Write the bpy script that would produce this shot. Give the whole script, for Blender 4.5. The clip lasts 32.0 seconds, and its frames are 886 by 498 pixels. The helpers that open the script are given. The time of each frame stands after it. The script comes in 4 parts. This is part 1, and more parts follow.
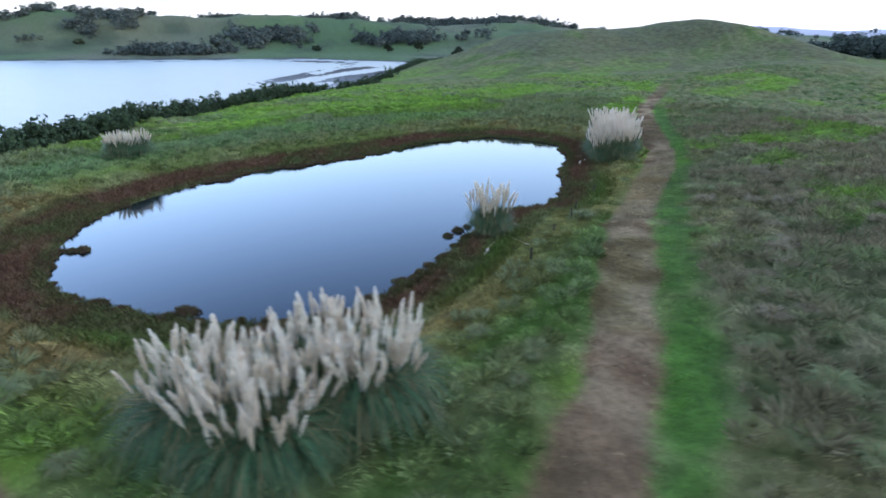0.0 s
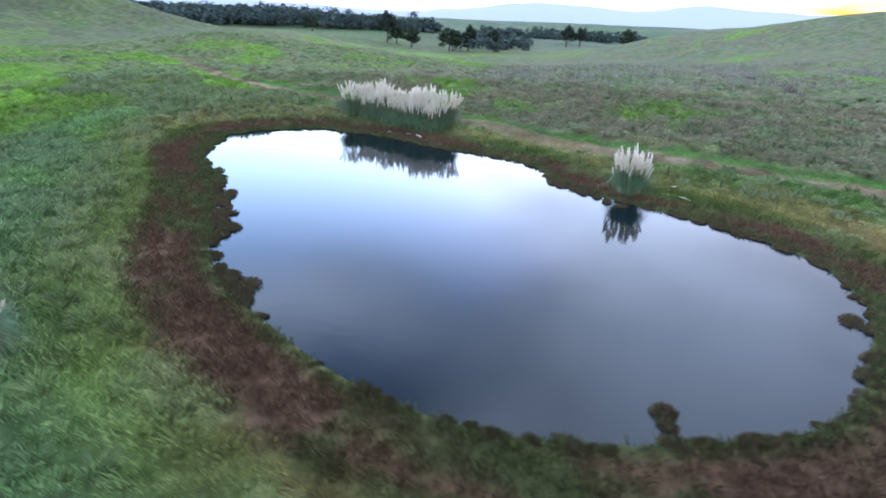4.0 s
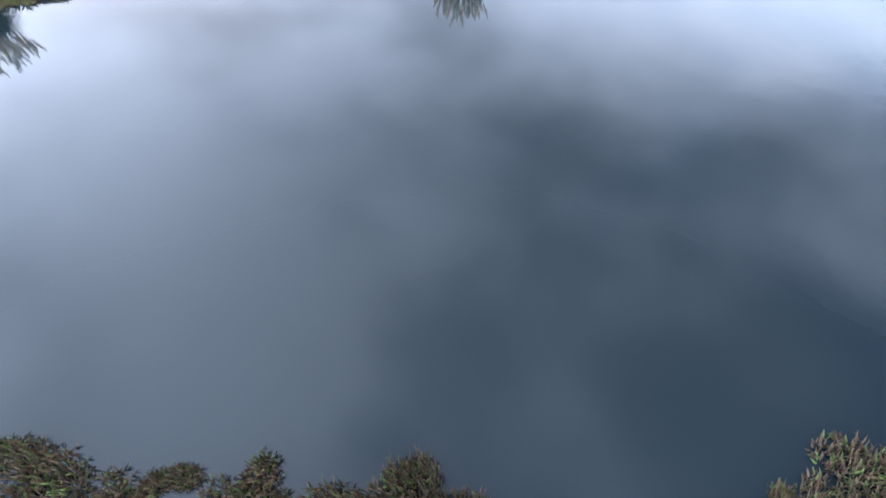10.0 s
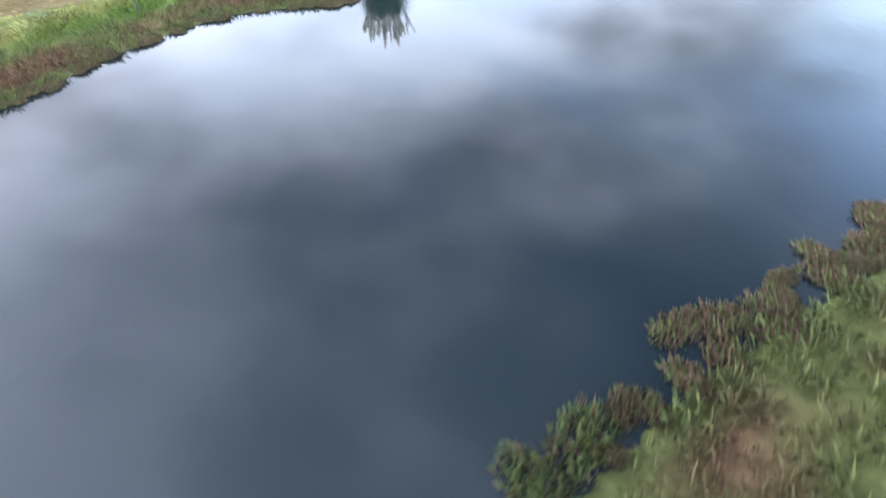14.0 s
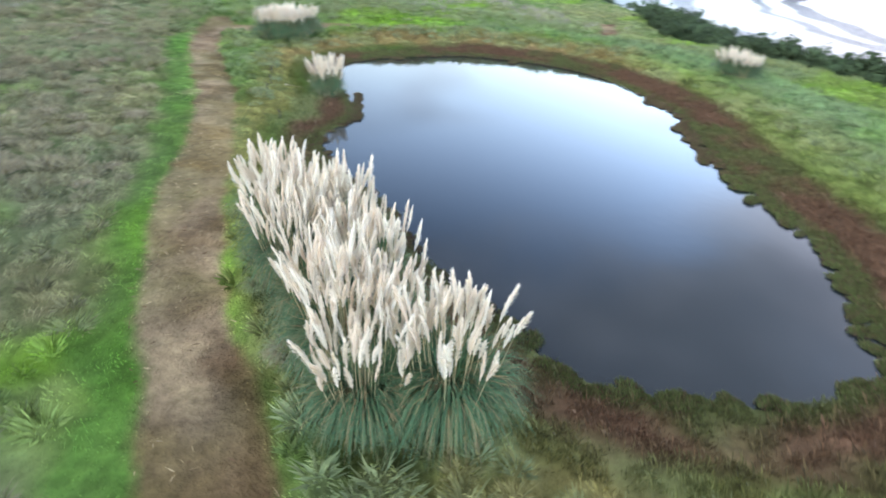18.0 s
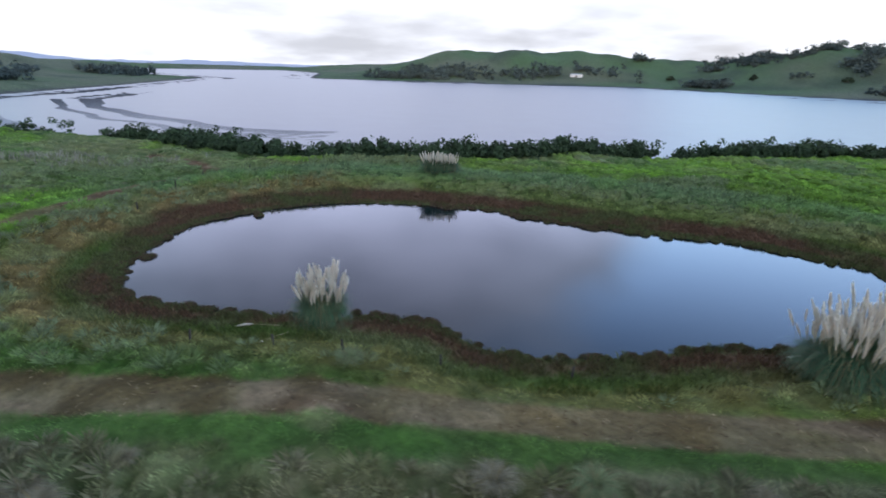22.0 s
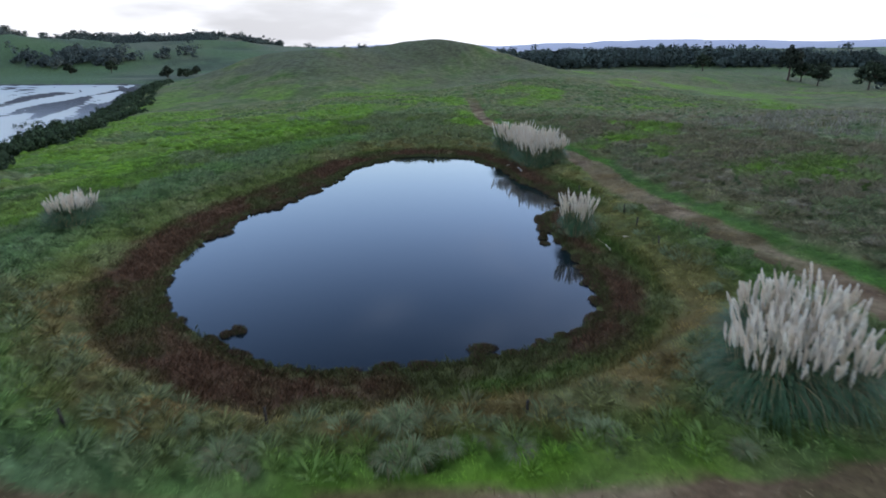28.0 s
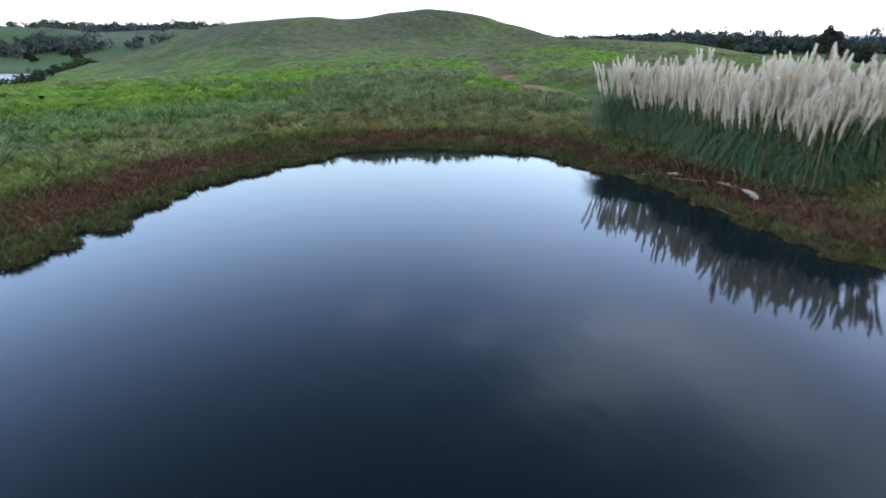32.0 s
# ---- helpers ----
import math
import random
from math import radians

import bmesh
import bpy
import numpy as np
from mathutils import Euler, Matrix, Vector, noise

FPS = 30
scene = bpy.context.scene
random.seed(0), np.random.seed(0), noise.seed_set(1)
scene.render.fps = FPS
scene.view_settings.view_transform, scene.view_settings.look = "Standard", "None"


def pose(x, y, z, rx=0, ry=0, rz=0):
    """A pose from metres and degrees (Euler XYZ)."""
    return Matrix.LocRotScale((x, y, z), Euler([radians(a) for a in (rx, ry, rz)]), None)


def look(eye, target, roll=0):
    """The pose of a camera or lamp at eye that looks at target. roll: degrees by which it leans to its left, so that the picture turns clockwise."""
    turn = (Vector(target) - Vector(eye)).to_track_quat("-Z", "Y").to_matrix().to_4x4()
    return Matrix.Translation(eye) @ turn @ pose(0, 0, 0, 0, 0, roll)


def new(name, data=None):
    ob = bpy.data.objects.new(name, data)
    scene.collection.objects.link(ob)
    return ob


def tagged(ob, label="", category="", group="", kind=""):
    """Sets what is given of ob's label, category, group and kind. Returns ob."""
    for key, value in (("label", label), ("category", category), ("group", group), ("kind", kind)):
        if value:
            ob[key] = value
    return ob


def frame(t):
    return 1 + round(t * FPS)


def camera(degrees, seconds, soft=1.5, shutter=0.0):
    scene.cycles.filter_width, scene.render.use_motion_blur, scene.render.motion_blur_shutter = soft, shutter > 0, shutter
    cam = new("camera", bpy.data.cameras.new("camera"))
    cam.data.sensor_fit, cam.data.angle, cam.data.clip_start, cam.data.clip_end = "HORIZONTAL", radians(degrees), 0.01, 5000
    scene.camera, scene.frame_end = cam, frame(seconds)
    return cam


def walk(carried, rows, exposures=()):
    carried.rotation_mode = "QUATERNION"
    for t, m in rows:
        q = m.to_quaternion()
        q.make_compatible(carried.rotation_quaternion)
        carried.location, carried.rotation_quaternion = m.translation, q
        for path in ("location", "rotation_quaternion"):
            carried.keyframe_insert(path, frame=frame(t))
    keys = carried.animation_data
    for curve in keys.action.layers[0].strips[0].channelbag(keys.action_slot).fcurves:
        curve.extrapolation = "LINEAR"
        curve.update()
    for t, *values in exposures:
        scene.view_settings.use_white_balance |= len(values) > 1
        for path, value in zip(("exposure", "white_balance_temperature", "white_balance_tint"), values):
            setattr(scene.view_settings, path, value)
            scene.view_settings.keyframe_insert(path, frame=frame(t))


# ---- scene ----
cam = camera(78.64, 32.0, soft=1.7, shutter=0.32)
PATH = [
    (0.0, pose(0.197, -0.340, 9.173, 68.892, 0.174, 0.503)),
    (0.5, pose(-5.564, 0.347, 9.077, 68.674, -0.019, -5.554)),
    (1.0, pose(-11.773, 2.019, 9.133, 68.339, -0.261, -12.540)),
    (1.5, pose(-17.087, 3.937, 9.295, 67.948, -0.540, -20.268)),
    (2.0, pose(-22.175, 7.007, 9.436, 67.574, -0.610, -34.518)),
    (2.5, pose(-25.482, 10.563, 9.489, 67.149, -1.064, -48.127)),
    (3.0, pose(-27.824, 15.103, 9.367, 66.641, -1.456, -52.507)),
    (3.5, pose(-29.219, 19.717, 9.143, 66.861, -1.852, -61.806)),
    (5.5, pose(-27.867, 42.059, 8.235, 67.950, -3.111, -101.687)),
    (6.0, pose(-24.776, 47.208, 7.907, 69.508, -2.316, -124.762)),
    (6.5, pose(-22.118, 50.155, 7.756, 69.914, -1.732, -135.496)),
    (7.0, pose(-21.236, 49.883, 7.558, 69.463, -1.604, -135.249)),
    (7.5, pose(-19.685, 48.592, 7.337, 69.626, -1.055, -134.878)),
    (8.0, pose(-17.578, 46.545, 7.299, 69.291, -0.458, -134.416)),
    (8.5, pose(-15.851, 44.790, 7.190, 61.098, -0.541, -134.885)),
    (9.0, pose(-13.985, 43.284, 7.024, 53.589, -0.586, -135.903)),
    (9.5, pose(-13.371, 42.916, 7.016, 46.977, -1.031, -136.834)),
    (10, pose(-13.349, 43.057, 7.217, 44.275, -1.150, -136.769)),
    (10.5, pose(-13.242, 43.076, 7.200, 44.118, -1.336, -136.792)),
    (11, pose(-12.854, 42.808, 6.913, 45.543, -1.359, -136.105)),
    (11.5, pose(-12.168, 42.679, 6.639, 47.273, -1.320, -136.123)),
    (12, pose(-10.393, 42.587, 6.356, 48.883, -1.059, -134.535)),
    (12.5, pose(-8.743, 43.822, 5.997, 49.113, -0.612, -133.585)),
    (13, pose(-8.463, 45.091, 5.831, 49.650, 0.051, -150.485)),
    (13.5, pose(-7.126, 47.275, 5.749, 50.783, 0.864, -160.576)),
    (15.5, pose(4.641, 58.184, 7.447, 50.176, -3.125, -201.078)),
    (16.0, pose(7.819, 58.337, 7.694, 50.422, -3.143, -202.335)),
    (16.5, pose(10.630, 58.409, 8.193, 50.772, -2.986, -202.332)),
    (17.0, pose(13.632, 57.568, 8.899, 55.764, -2.944, -202.982)),
    (17.5, pose(16.612, 56.625, 9.194, 58.966, -2.699, -203.405)),
    (18.0, pose(19.778, 54.830, 9.098, 59.975, -2.689, -221.620)),
    (18.5, pose(22.930, 52.302, 9.043, 60.682, -2.644, -235.074)),
    (19.0, pose(25.184, 48.609, 9.002, 62.323, -2.800, -242.257)),
    (19.5, pose(26.309, 45.088, 9.065, 64.488, -2.716, -256.622)),
    (20.0, pose(26.876, 40.640, 9.249, 66.564, -2.461, -264.481)),
    (20.5, pose(26.691, 35.752, 9.483, 68.327, -1.953, -275.574)),
    (21.0, pose(25.870, 31.441, 9.527, 69.947, -1.462, -281.448)),
    (21.5, pose(24.577, 27.497, 9.823, 71.307, -1.432, -283.446)),
    (22.0, pose(22.775, 22.664, 10.190, 71.687, -1.219, -289.764)),
    (22.5, pose(19.978, 17.906, 10.260, 71.404, -1.124, -294.696)),
    (23.0, pose(16.315, 12.561, 10.253, 71.180, -1.080, -300.272)),
    (23.5, pose(12.345, 7.225, 10.355, 71.240, -1.104, -310.362)),
    (24.0, pose(7.236, 2.388, 10.342, 71.505, -1.291, -323.633)),
    (24.5, pose(1.209, -1.758, 10.285, 71.336, -1.178, -331.562)),
    (25.0, pose(-5.198, -3.923, 10.183, 71.479, -1.368, -345.363)),
    (25.5, pose(-10.880, -5.301, 10.229, 71.204, -1.146, -359.990)),
    (26.0, pose(-16.406, -5.774, 10.473, 71.033, -0.873, -369.780)),
    (26.5, pose(-21.181, -5.252, 10.595, 70.875, -0.498, -385.189)),
    (28.5, pose(-16.403, 6.555, 9.951, 70.110, 0.840, -388.881)),
    (29.0, pose(-12.813, 11.336, 8.822, 70.135, 0.959, -388.534)),
    (29.5, pose(-9.016, 16.007, 7.677, 69.978, 0.752, -388.299)),
    (30.0, pose(-6.636, 20.598, 6.461, 69.803, 0.533, -388.322)),
    (30.5, pose(-6.066, 24.816, 5.330, 69.820, 0.455, -388.647)),
    (31.0, pose(-5.704, 27.942, 4.328, 69.473, 0.498, -389.044)),
    (31.5, pose(-4.688, 30.716, 3.963, 69.540, 0.559, -389.416)),
    (32.0, pose(-3.414, 33.333, 3.974, 69.690, 0.677, -389.801)),
]
walk(cam, PATH, [(0, 1.05, 6200, 10), (3.5, 1.7, 6250, 10), (5.5, 1.55, 6200, 10), (8, 1.55, 6050, 10), (9, 2.5, 6100, 10), (9.5, 2.65, 6700, 9), (11, 2.75, 7000, 8), (13.5, 2.7, 7250, 9), (15.5, 2.95, 7450, 10), (16.5, 2.7, 7450, 10), (17.5, 2.2, 7500, 10), (20, 1.50, 6850, 10), (21.5, 0.70, 6400, 10), (22.5, 0.50, 6350, 10), (24.5, 0.50, 6500, 10), (26.5, 0.55, 6450, 10), (28.5, 0.55, 6450, 10), (30, 0.75, 6550, 10), (32, 1.05, 6900, 10)])

# ---------------------------------------------------------------- light
world = bpy.data.worlds.new("evening_sky")
scene.world = world
world.use_nodes = True
SUN_BEARING, SUN_UP = 111.0, 1.5


def build_sky():
    nt = world.node_tree
    nt.nodes.clear()
    n, ln = nt.nodes.new, nt.links.new

    def math_node(op, a, b=None):
        m = n("ShaderNodeMath")
        m.operation = op
        for k, v in enumerate((a, b)):
            if v is None:
                continue
            if isinstance(v, (int, float)):
                m.inputs[k].default_value = v
            else:
                ln(v, m.inputs[k])
        return m.outputs[0]

    def mixed(f, a, b):
        m = n("ShaderNodeMix")
        m.data_type = "RGBA"
        for socket, v in ((m.inputs[0], f), (m.inputs[6], a), (m.inputs[7], b)):
            if isinstance(v, (tuple, float)):
                socket.default_value = v
            else:
                ln(v, socket)
        return m.outputs[2]

    def ramp(f, lo, hi):
        m = n("ShaderNodeMapRange")
        m.interpolation_type = "SMOOTHSTEP"
        ln(f, m.inputs[0])
        m.inputs[1].default_value, m.inputs[2].default_value = lo, hi
        return m.outputs[0]

    out, bg, tex = n("ShaderNodeOutputWorld"), n("ShaderNodeBackground"), n("ShaderNodeTexCoord")
    sep = n("ShaderNodeSeparateXYZ")
    ln(tex.outputs["Generated"], sep.inputs[0])
    x, y, z = sep.outputs
    sky = n("ShaderNodeTexSky")
    sky.sky_type, sky.sun_disc = "NISHITA", False
    sky.sun_elevation, sky.sun_rotation = radians(SUN_UP), radians(SUN_BEARING)
    sky.air_density, sky.dust_density, sky.ozone_density = 1.0, 1.5, 1.5
    # a broken cloud deck, flat above the land
    up = math_node("ADD", math_node("MAXIMUM", z, 0.0), 0.16)
    flat = n("ShaderNodeCombineXYZ")
    ln(math_node("DIVIDE", x, up), flat.inputs[0])
    ln(math_node("DIVIDE", y, up), flat.inputs[1])

    def clouds(scale, detail, shift):
        mp = n("ShaderNodeMapping")
        mp.inputs["Location"].default_value = shift
        ln(flat.outputs[0], mp.inputs[0])
        t = n("ShaderNodeTexNoise")
        ln(mp.outputs[0], t.inputs["Vector"])
        t.inputs["Scale"].default_value, t.inputs["Detail"].default_value, t.inputs["Roughness"].default_value = scale, detail, 0.5
        return t.outputs["Fac"]

    big, small = clouds(0.55, 3.0, (3.1, 1.7, 0)), clouds(1.7, 5.0, (0.4, 7.3, 2.0))
    patch = clouds(0.9, 4.0, (9.0, 2.0, 0.5))
    amount = math_node("ADD", math_node("MULTIPLY", big, 0.72), math_node("MULTIPLY", small, 0.28))
    # bright towards the setting sun
    s = (math.sin(radians(SUN_BEARING)), math.cos(radians(SUN_BEARING)))
    toward = math_node("ADD", math_node("MULTIPLY", x, s[0]), math_node("MULTIPLY", y, s[1]))
    glow = ramp(toward, -0.6, 1.0)
    shade = ramp(math_node("SUBTRACT", math_node("MULTIPLY", x, 0.28), math_node("MULTIPLY", y, 0.96)), -0.1, 0.95)
    clear = ramp(math_node("ADD", math_node("MULTIPLY", x, 0.34), math_node("MULTIPLY", y, 0.94)), 0.16, 0.78)
    cover = math_node("ADD", math_node("SUBTRACT", amount, math_node("MULTIPLY", clear, 0.24)), math_node("MULTIPLY", glow, 0.10))
    # a gap of blue to the south-south-west, a bank of mauve-grey cloud to the west
    gap = ramp(math_node("ADD", math_node("MULTIPLY", x, -0.42), math_node("MULTIPLY", y, -0.90)), 0.50, 0.84)
    bank = ramp(math_node("ADD", math_node("MULTIPLY", x, -0.97), math_node("MULTIPLY", y, 0.22)), 0.78, 0.96)
    cover = math_node("ADD", math_node("SUBTRACT", cover, math_node("MULTIPLY", gap, 0.12)), math_node("MULTIPLY", bank, 0.22))
    deck = math_node("MULTIPLY", ramp(cover, 0.36, 0.56), 0.94)
    low = math_node("SUBTRACT", 1.0, ramp(z, 0.0, 0.4))
    level = math_node("ADD", math_node("ADD", math_node("MULTIPLY", math_node("ADD", 0.72, math_node("MULTIPLY", ramp(patch, 0.34, 0.68), 0.75)), CLOUD[0]), math_node("MULTIPLY", shade, CLOUD[1])), math_node("MULTIPLY", math_node("MULTIPLY", low, math_node("SUBTRACT", 1.0, math_node("MULTIPLY", shade, 0.6))), CLOUD[2]))
    level = math_node("SUBTRACT", level, math_node("MULTIPLY", ramp(math_node("MULTIPLY", x, -1.0), 0.15, 0.95), 2.4))
    level = math_node("MULTIPLY", level, math_node("SUBTRACT", 1.0, math_node("MULTIPLY", ramp(z, 0.52, 0.90), 0.18)))
    tone = n("ShaderNodeCombineXYZ")
    ln(math_node("MULTIPLY", level, math_node("ADD", 0.79, math_node("MULTIPLY", bank, 0.12))), tone.inputs[0])
    ln(math_node("MULTIPLY", level, 0.96), tone.inputs[1])
    ln(math_node("MULTIPLY", level, 1.33), tone.inputs[2])
    blue = n("ShaderNodeVectorMath")
    blue.operation = "SCALE"
    cool = n("ShaderNodeVectorMath")
    cool.operation = "MULTIPLY"
    ln(sky.outputs[0], cool.inputs[0])
    cool.inputs[1].default_value = (0.84, 0.90, 1.28)
    ln(cool.outputs[0], blue.inputs[0])
    # deeper towards the zenith
    ln(math_node("MULTIPLY", math_node("SUBTRACT", 1.0, math_node("MULTIPLY", ramp(z, 0.25, 0.75), 0.94)), math_node("MULTIPLY", math_node("SUBTRACT", 1.0, math_node("MULTIPLY", shade, 0.60)), SKY_GAIN)), blue.inputs[3])
    body = mixed(deck, blue.outputs[0], tone.outputs[0])
    # a pale, thick layer along the horizon
    haze = n("ShaderNodeCombineXYZ")
    pale = math_node("MULTIPLY", math_node("ADD", HAZE[0], math_node("MULTIPLY", glow, HAZE[1])), math_node("ADD", 0.60, math_node("MULTIPLY", ramp(amount, 0.35, 0.62), 0.55)))
    set_glow = math_node("MULTIPLY", ramp(toward, 0.95, 1.0), math_node("SUBTRACT", 1.0, ramp(z, 0.015, 0.075)))
    for k, (tone_k, warm_k) in enumerate(((0.97, 1.5), (0.985, -4.0), (1.06, -6.8))):
        ln(math_node("ADD", math_node("MULTIPLY", pale, tone_k), math_node("MULTIPLY", set_glow, warm_k)), haze.inputs[k])
    hz = math_node("MULTIPLY", math_node("SUBTRACT", 1.0, ramp(z, 0.07, 0.20)), 0.985)
    ln(mixed(hz, body, haze.outputs[0]), bg.inputs[0])
    bg.inputs[1].default_value = 0.15
    ln(bg.outputs[0], out.inputs[0])


CLOUD, HAZE, SKY_GAIN = (6.4, -4.0, 7.0), (5.2, 3.0), 12.0
build_sky()
sun = new("sun", bpy.data.lights.new("sun", "SUN"))
sun.data.energy, sun.data.angle, sun.data.color = 1.0, radians(1.0), (1.0, 0.78, 0.55)
sun_way = Vector((math.sin(radians(SUN_BEARING)) * math.cos(radians(SUN_UP)), math.cos(radians(SUN_BEARING)) * math.cos(radians(SUN_UP)), math.sin(radians(SUN_UP))))
sun.matrix_world = look(sun_way * 50, (0, 0, 0))

# ---------------------------------------------------------------- numbers of the land
rng = np.random.default_rng(7)
LATTICE = rng.random((256, 256))


def vnoise(x, y):
    xi, yi = np.floor(x).astype(int), np.floor(y).astype(int)
    u, v = x - xi, y - yi
    u, v = u * u * (3 - 2 * u), v * v * (3 - 2 * v)
    a, b = LATTICE[xi & 255, yi & 255], LATTICE[(xi + 1) & 255, yi & 255]
    c, d = LATTICE[xi & 255, (yi + 1) & 255], LATTICE[(xi + 1) & 255, (yi + 1) & 255]
    return (a * (1 - u) + b * u) * (1 - v) + (c * (1 - u) + d * u) * v


def fbm(x, y, scale, octaves=4, shift=0.0):
    """Smooth noise round 0, about -1 to 1; scale in metres."""
    x, y = np.asarray(x, float) / scale + shift, np.asarray(y, float) / scale + shift * 1.7
    total, amp, norm = 0.0, 1.0, 0.0
    for _ in range(octaves):
        total = total + amp * (vnoise(x, y) * 2 - 1)
        norm += amp
        x, y, amp = x * 2.03 + 13.7, y * 2.03 + 5.1, amp * 0.5
    return total / norm * 1.6


def step(a, lo, hi):
    u = np.clip((a - lo) / (hi - lo), 0, 1)
    return u * u * (3 - 2 * u)


def lumps(x, y, cell, shift=0):
    """Rounded humps of many sizes, one to a cell: 0 between them, up to 1 on top."""
    x, y = np.asarray(x, float) / cell, np.asarray(y, float) / cell
    gx, gy = np.floor(x).astype(int), np.floor(y).astype(int)
    best = np.zeros(x.shape)
    for i in (-1, 0, 1):
        for j in (-1, 0, 1):
            cx, cy = gx + i, gy + j
            a, b, c = (LATTICE[(cx * 7 + cy * 3 + 31 * k + shift) & 255, (cy * 5 - cx * 11 + 17 * k + shift) & 255] for k in (1, 2, 3))
            near = ((x - cx - 0.5 - 0.8 * (a - 0.5)) ** 2 + (y - cy - 0.5 - 0.8 * (b - 0.5)) ** 2) / (0.42 + 0.34 * c) ** 2
            best = np.maximum(best, (0.55 + 0.45 * c) * np.sqrt(np.clip(1 - near, 0, 1)))
    return best


CELL = 0.75


def tussocky(x, y, d):
    """How strongly tussocks heave the ground: none on tracks and verges."""
    t = np.minimum(line_distance(TRACK, x, y), line_distance(BRANCH, x, y))
    open_land = step(t, 0.9, 1.7) * (0.30 + 0.70 * step(line_distance(VERGE, x, y), 0.6, 1.2)) * step(d, 2.6, 4.5)
    return open_land * (0.40 + 0.60 * step(fbm(x, y, 9, 2, 6.6), -0.6, 0.3))


def smooth_ring(points, n):
    """A closed smooth curve through the points, n pieces between two."""
    p = np.array(points, float)
    a, b, c, d = np.roll(p, 1, 0), p, np.roll(p, -1, 0), np.roll(p, -2, 0)
    u = np.arange(n)[None, :, None] / n
    a, b, c, d = (v[:, None, :] for v in (a, b, c, d))
    q = 0.5 * (2 * b + (c - a) * u + (2 * a - 5 * b + 4 * c - d) * u ** 2 + (3 * b - a - 3 * c + d) * u ** 3)
    return q.reshape(-1, 2)


def ring_distance(ring, x, y):
    """Metres to the ring, below 0 inside it."""
    x, y = np.atleast_1d(np.asarray(x, float)), np.atleast_1d(np.asarray(y, float))
    shape = x.shape
    x, y = x.ravel(), y.ravel()
    best, inside = np.full(x.shape, 1e18), np.zeros(x.shape, bool)
    for (ax, ay), (bx, by) in zip(ring, np.roll(ring, -1, 0)):
        dx, dy = bx - ax, by - ay
        u = np.clip(((x - ax) * dx + (y - ay) * dy) / (dx * dx + dy * dy + 1e-12), 0, 1)
        best = np.minimum(best, (x - ax - u * dx) ** 2 + (y - ay - u * dy) ** 2)
        if ay != by:
            inside ^= ((ay > y) != (by > y)) & (x < (bx - ax) * (y - ay) / (by - ay) + ax)
    return (np.sqrt(best) * np.where(inside, -1, 1)).reshape(shape)


def line_distance(line, x, y):
    x, y = np.asarray(x, float), np.asarray(y, float)
    best = np.full(x.shape, 1e18)
    for (ax, ay), (bx, by) in zip(line[:-1], line[1:]):
        dx, dy = bx - ax, by - ay
        u = np.clip(((x - ax) * dx + (y - ay) * dy) / (dx * dx + dy * dy), 0, 1)
        best = np.minimum(best, (x - ax - u * dx) ** 2 + (y - ay - u * dy) ** 2)
    return np.sqrt(best)


def widened(points, n, by=0.4):
    q = smooth_ring(points, n)
    t = np.roll(q, -1, 0) - np.roll(q, 1, 0)
    t /= np.linalg.norm(t, axis=1)[:, None]
    return q - np.stack([-t[:, 1], t[:, 0]], 1) * by * WIND


WIND = -1.0
POND = widened([(-5.2, 16.9), (-8.2, 16.7), (-11.8, 17.7), (-15.2, 19.3), (-17.2, 22.1), (-18.8, 26.5), (-18.6, 30.5), (-16.6, 35.4),
                    (-14.2, 39.2), (-10.6, 42.3), (-7.3, 45.1), (-4.0, 48.8), (-1.1, 51.9), (1.1, 53.1), (3.7, 54.5), (7.0, 53.6),
                    (8.6, 51.9), (9.9, 50.5), (10.2, 48.3), (9.6, 43.7), (8.2, 39.2), (7.6, 35.0), (6.1, 31.4), (3.0, 29.5),
                    (1.0, 26.0), (-0.6, 22.0), (-2.2, 19.2), (-3.5, 17.8)], 6)
SEA_LEVEL = -10.0
SEA = np.array([(20, 540), (8, 400), (-4, 290), (-12, 200), (-17, 150), (-25, 100), (-33, 60), (-34, 44), (-38, 30), (-47, 20), (-60, 11), (-65, 2),
                (-74, -30), (-108, -72), (-180, -118), (-246, -146), (-350, -165), (-600, -120), (-970, -73), (-1150, -160), (-2600, -600),
                (-3300, 300), (-2000, 330), (-1080, 190), (-930, 360), (-720, 640), (-424, 660), (-149, 690)], float)
TRACK = [(-0.9, 1.6), (1.6, 5.2), (3.2, 8.2), (4.8, 12.0), (6.4, 16.6), (8.8, 24.2), (11.6, 30.5), (14.9, 37.2), (17.2, 43.0), (18.6, 48.5), (20.5, 56), (25, 70), (38, 96), (52, 118)]
BRANCH = [(1.0, 4.2), (-2.9, 4.9), (-7.0, 6.0), (-10.6, 7.7), (-15.0, 9.9), (-20.4, 12.5), (-28.0, 17.6), (-33, 20.0), (-40, 17.6), (-48, 12)]


def TRACK_X(y):
    """Where the main track runs, for each y."""
    return np.interp(y, [p[1] for p in TRACK], [p[0] for p in TRACK])


SCARP = [(60, 17), (50, 13.5), (44, 11), (37.5, 10.5)]
VERGE = [(4.8, 7.4), (6.5, 11.4), (8.0, 15.8), (10.6, 23.4), (12.7, 28.9), (16.0, 36.6), (18.2, 42.6), (19.9, 47), (21.6, 54), (26, 68)]


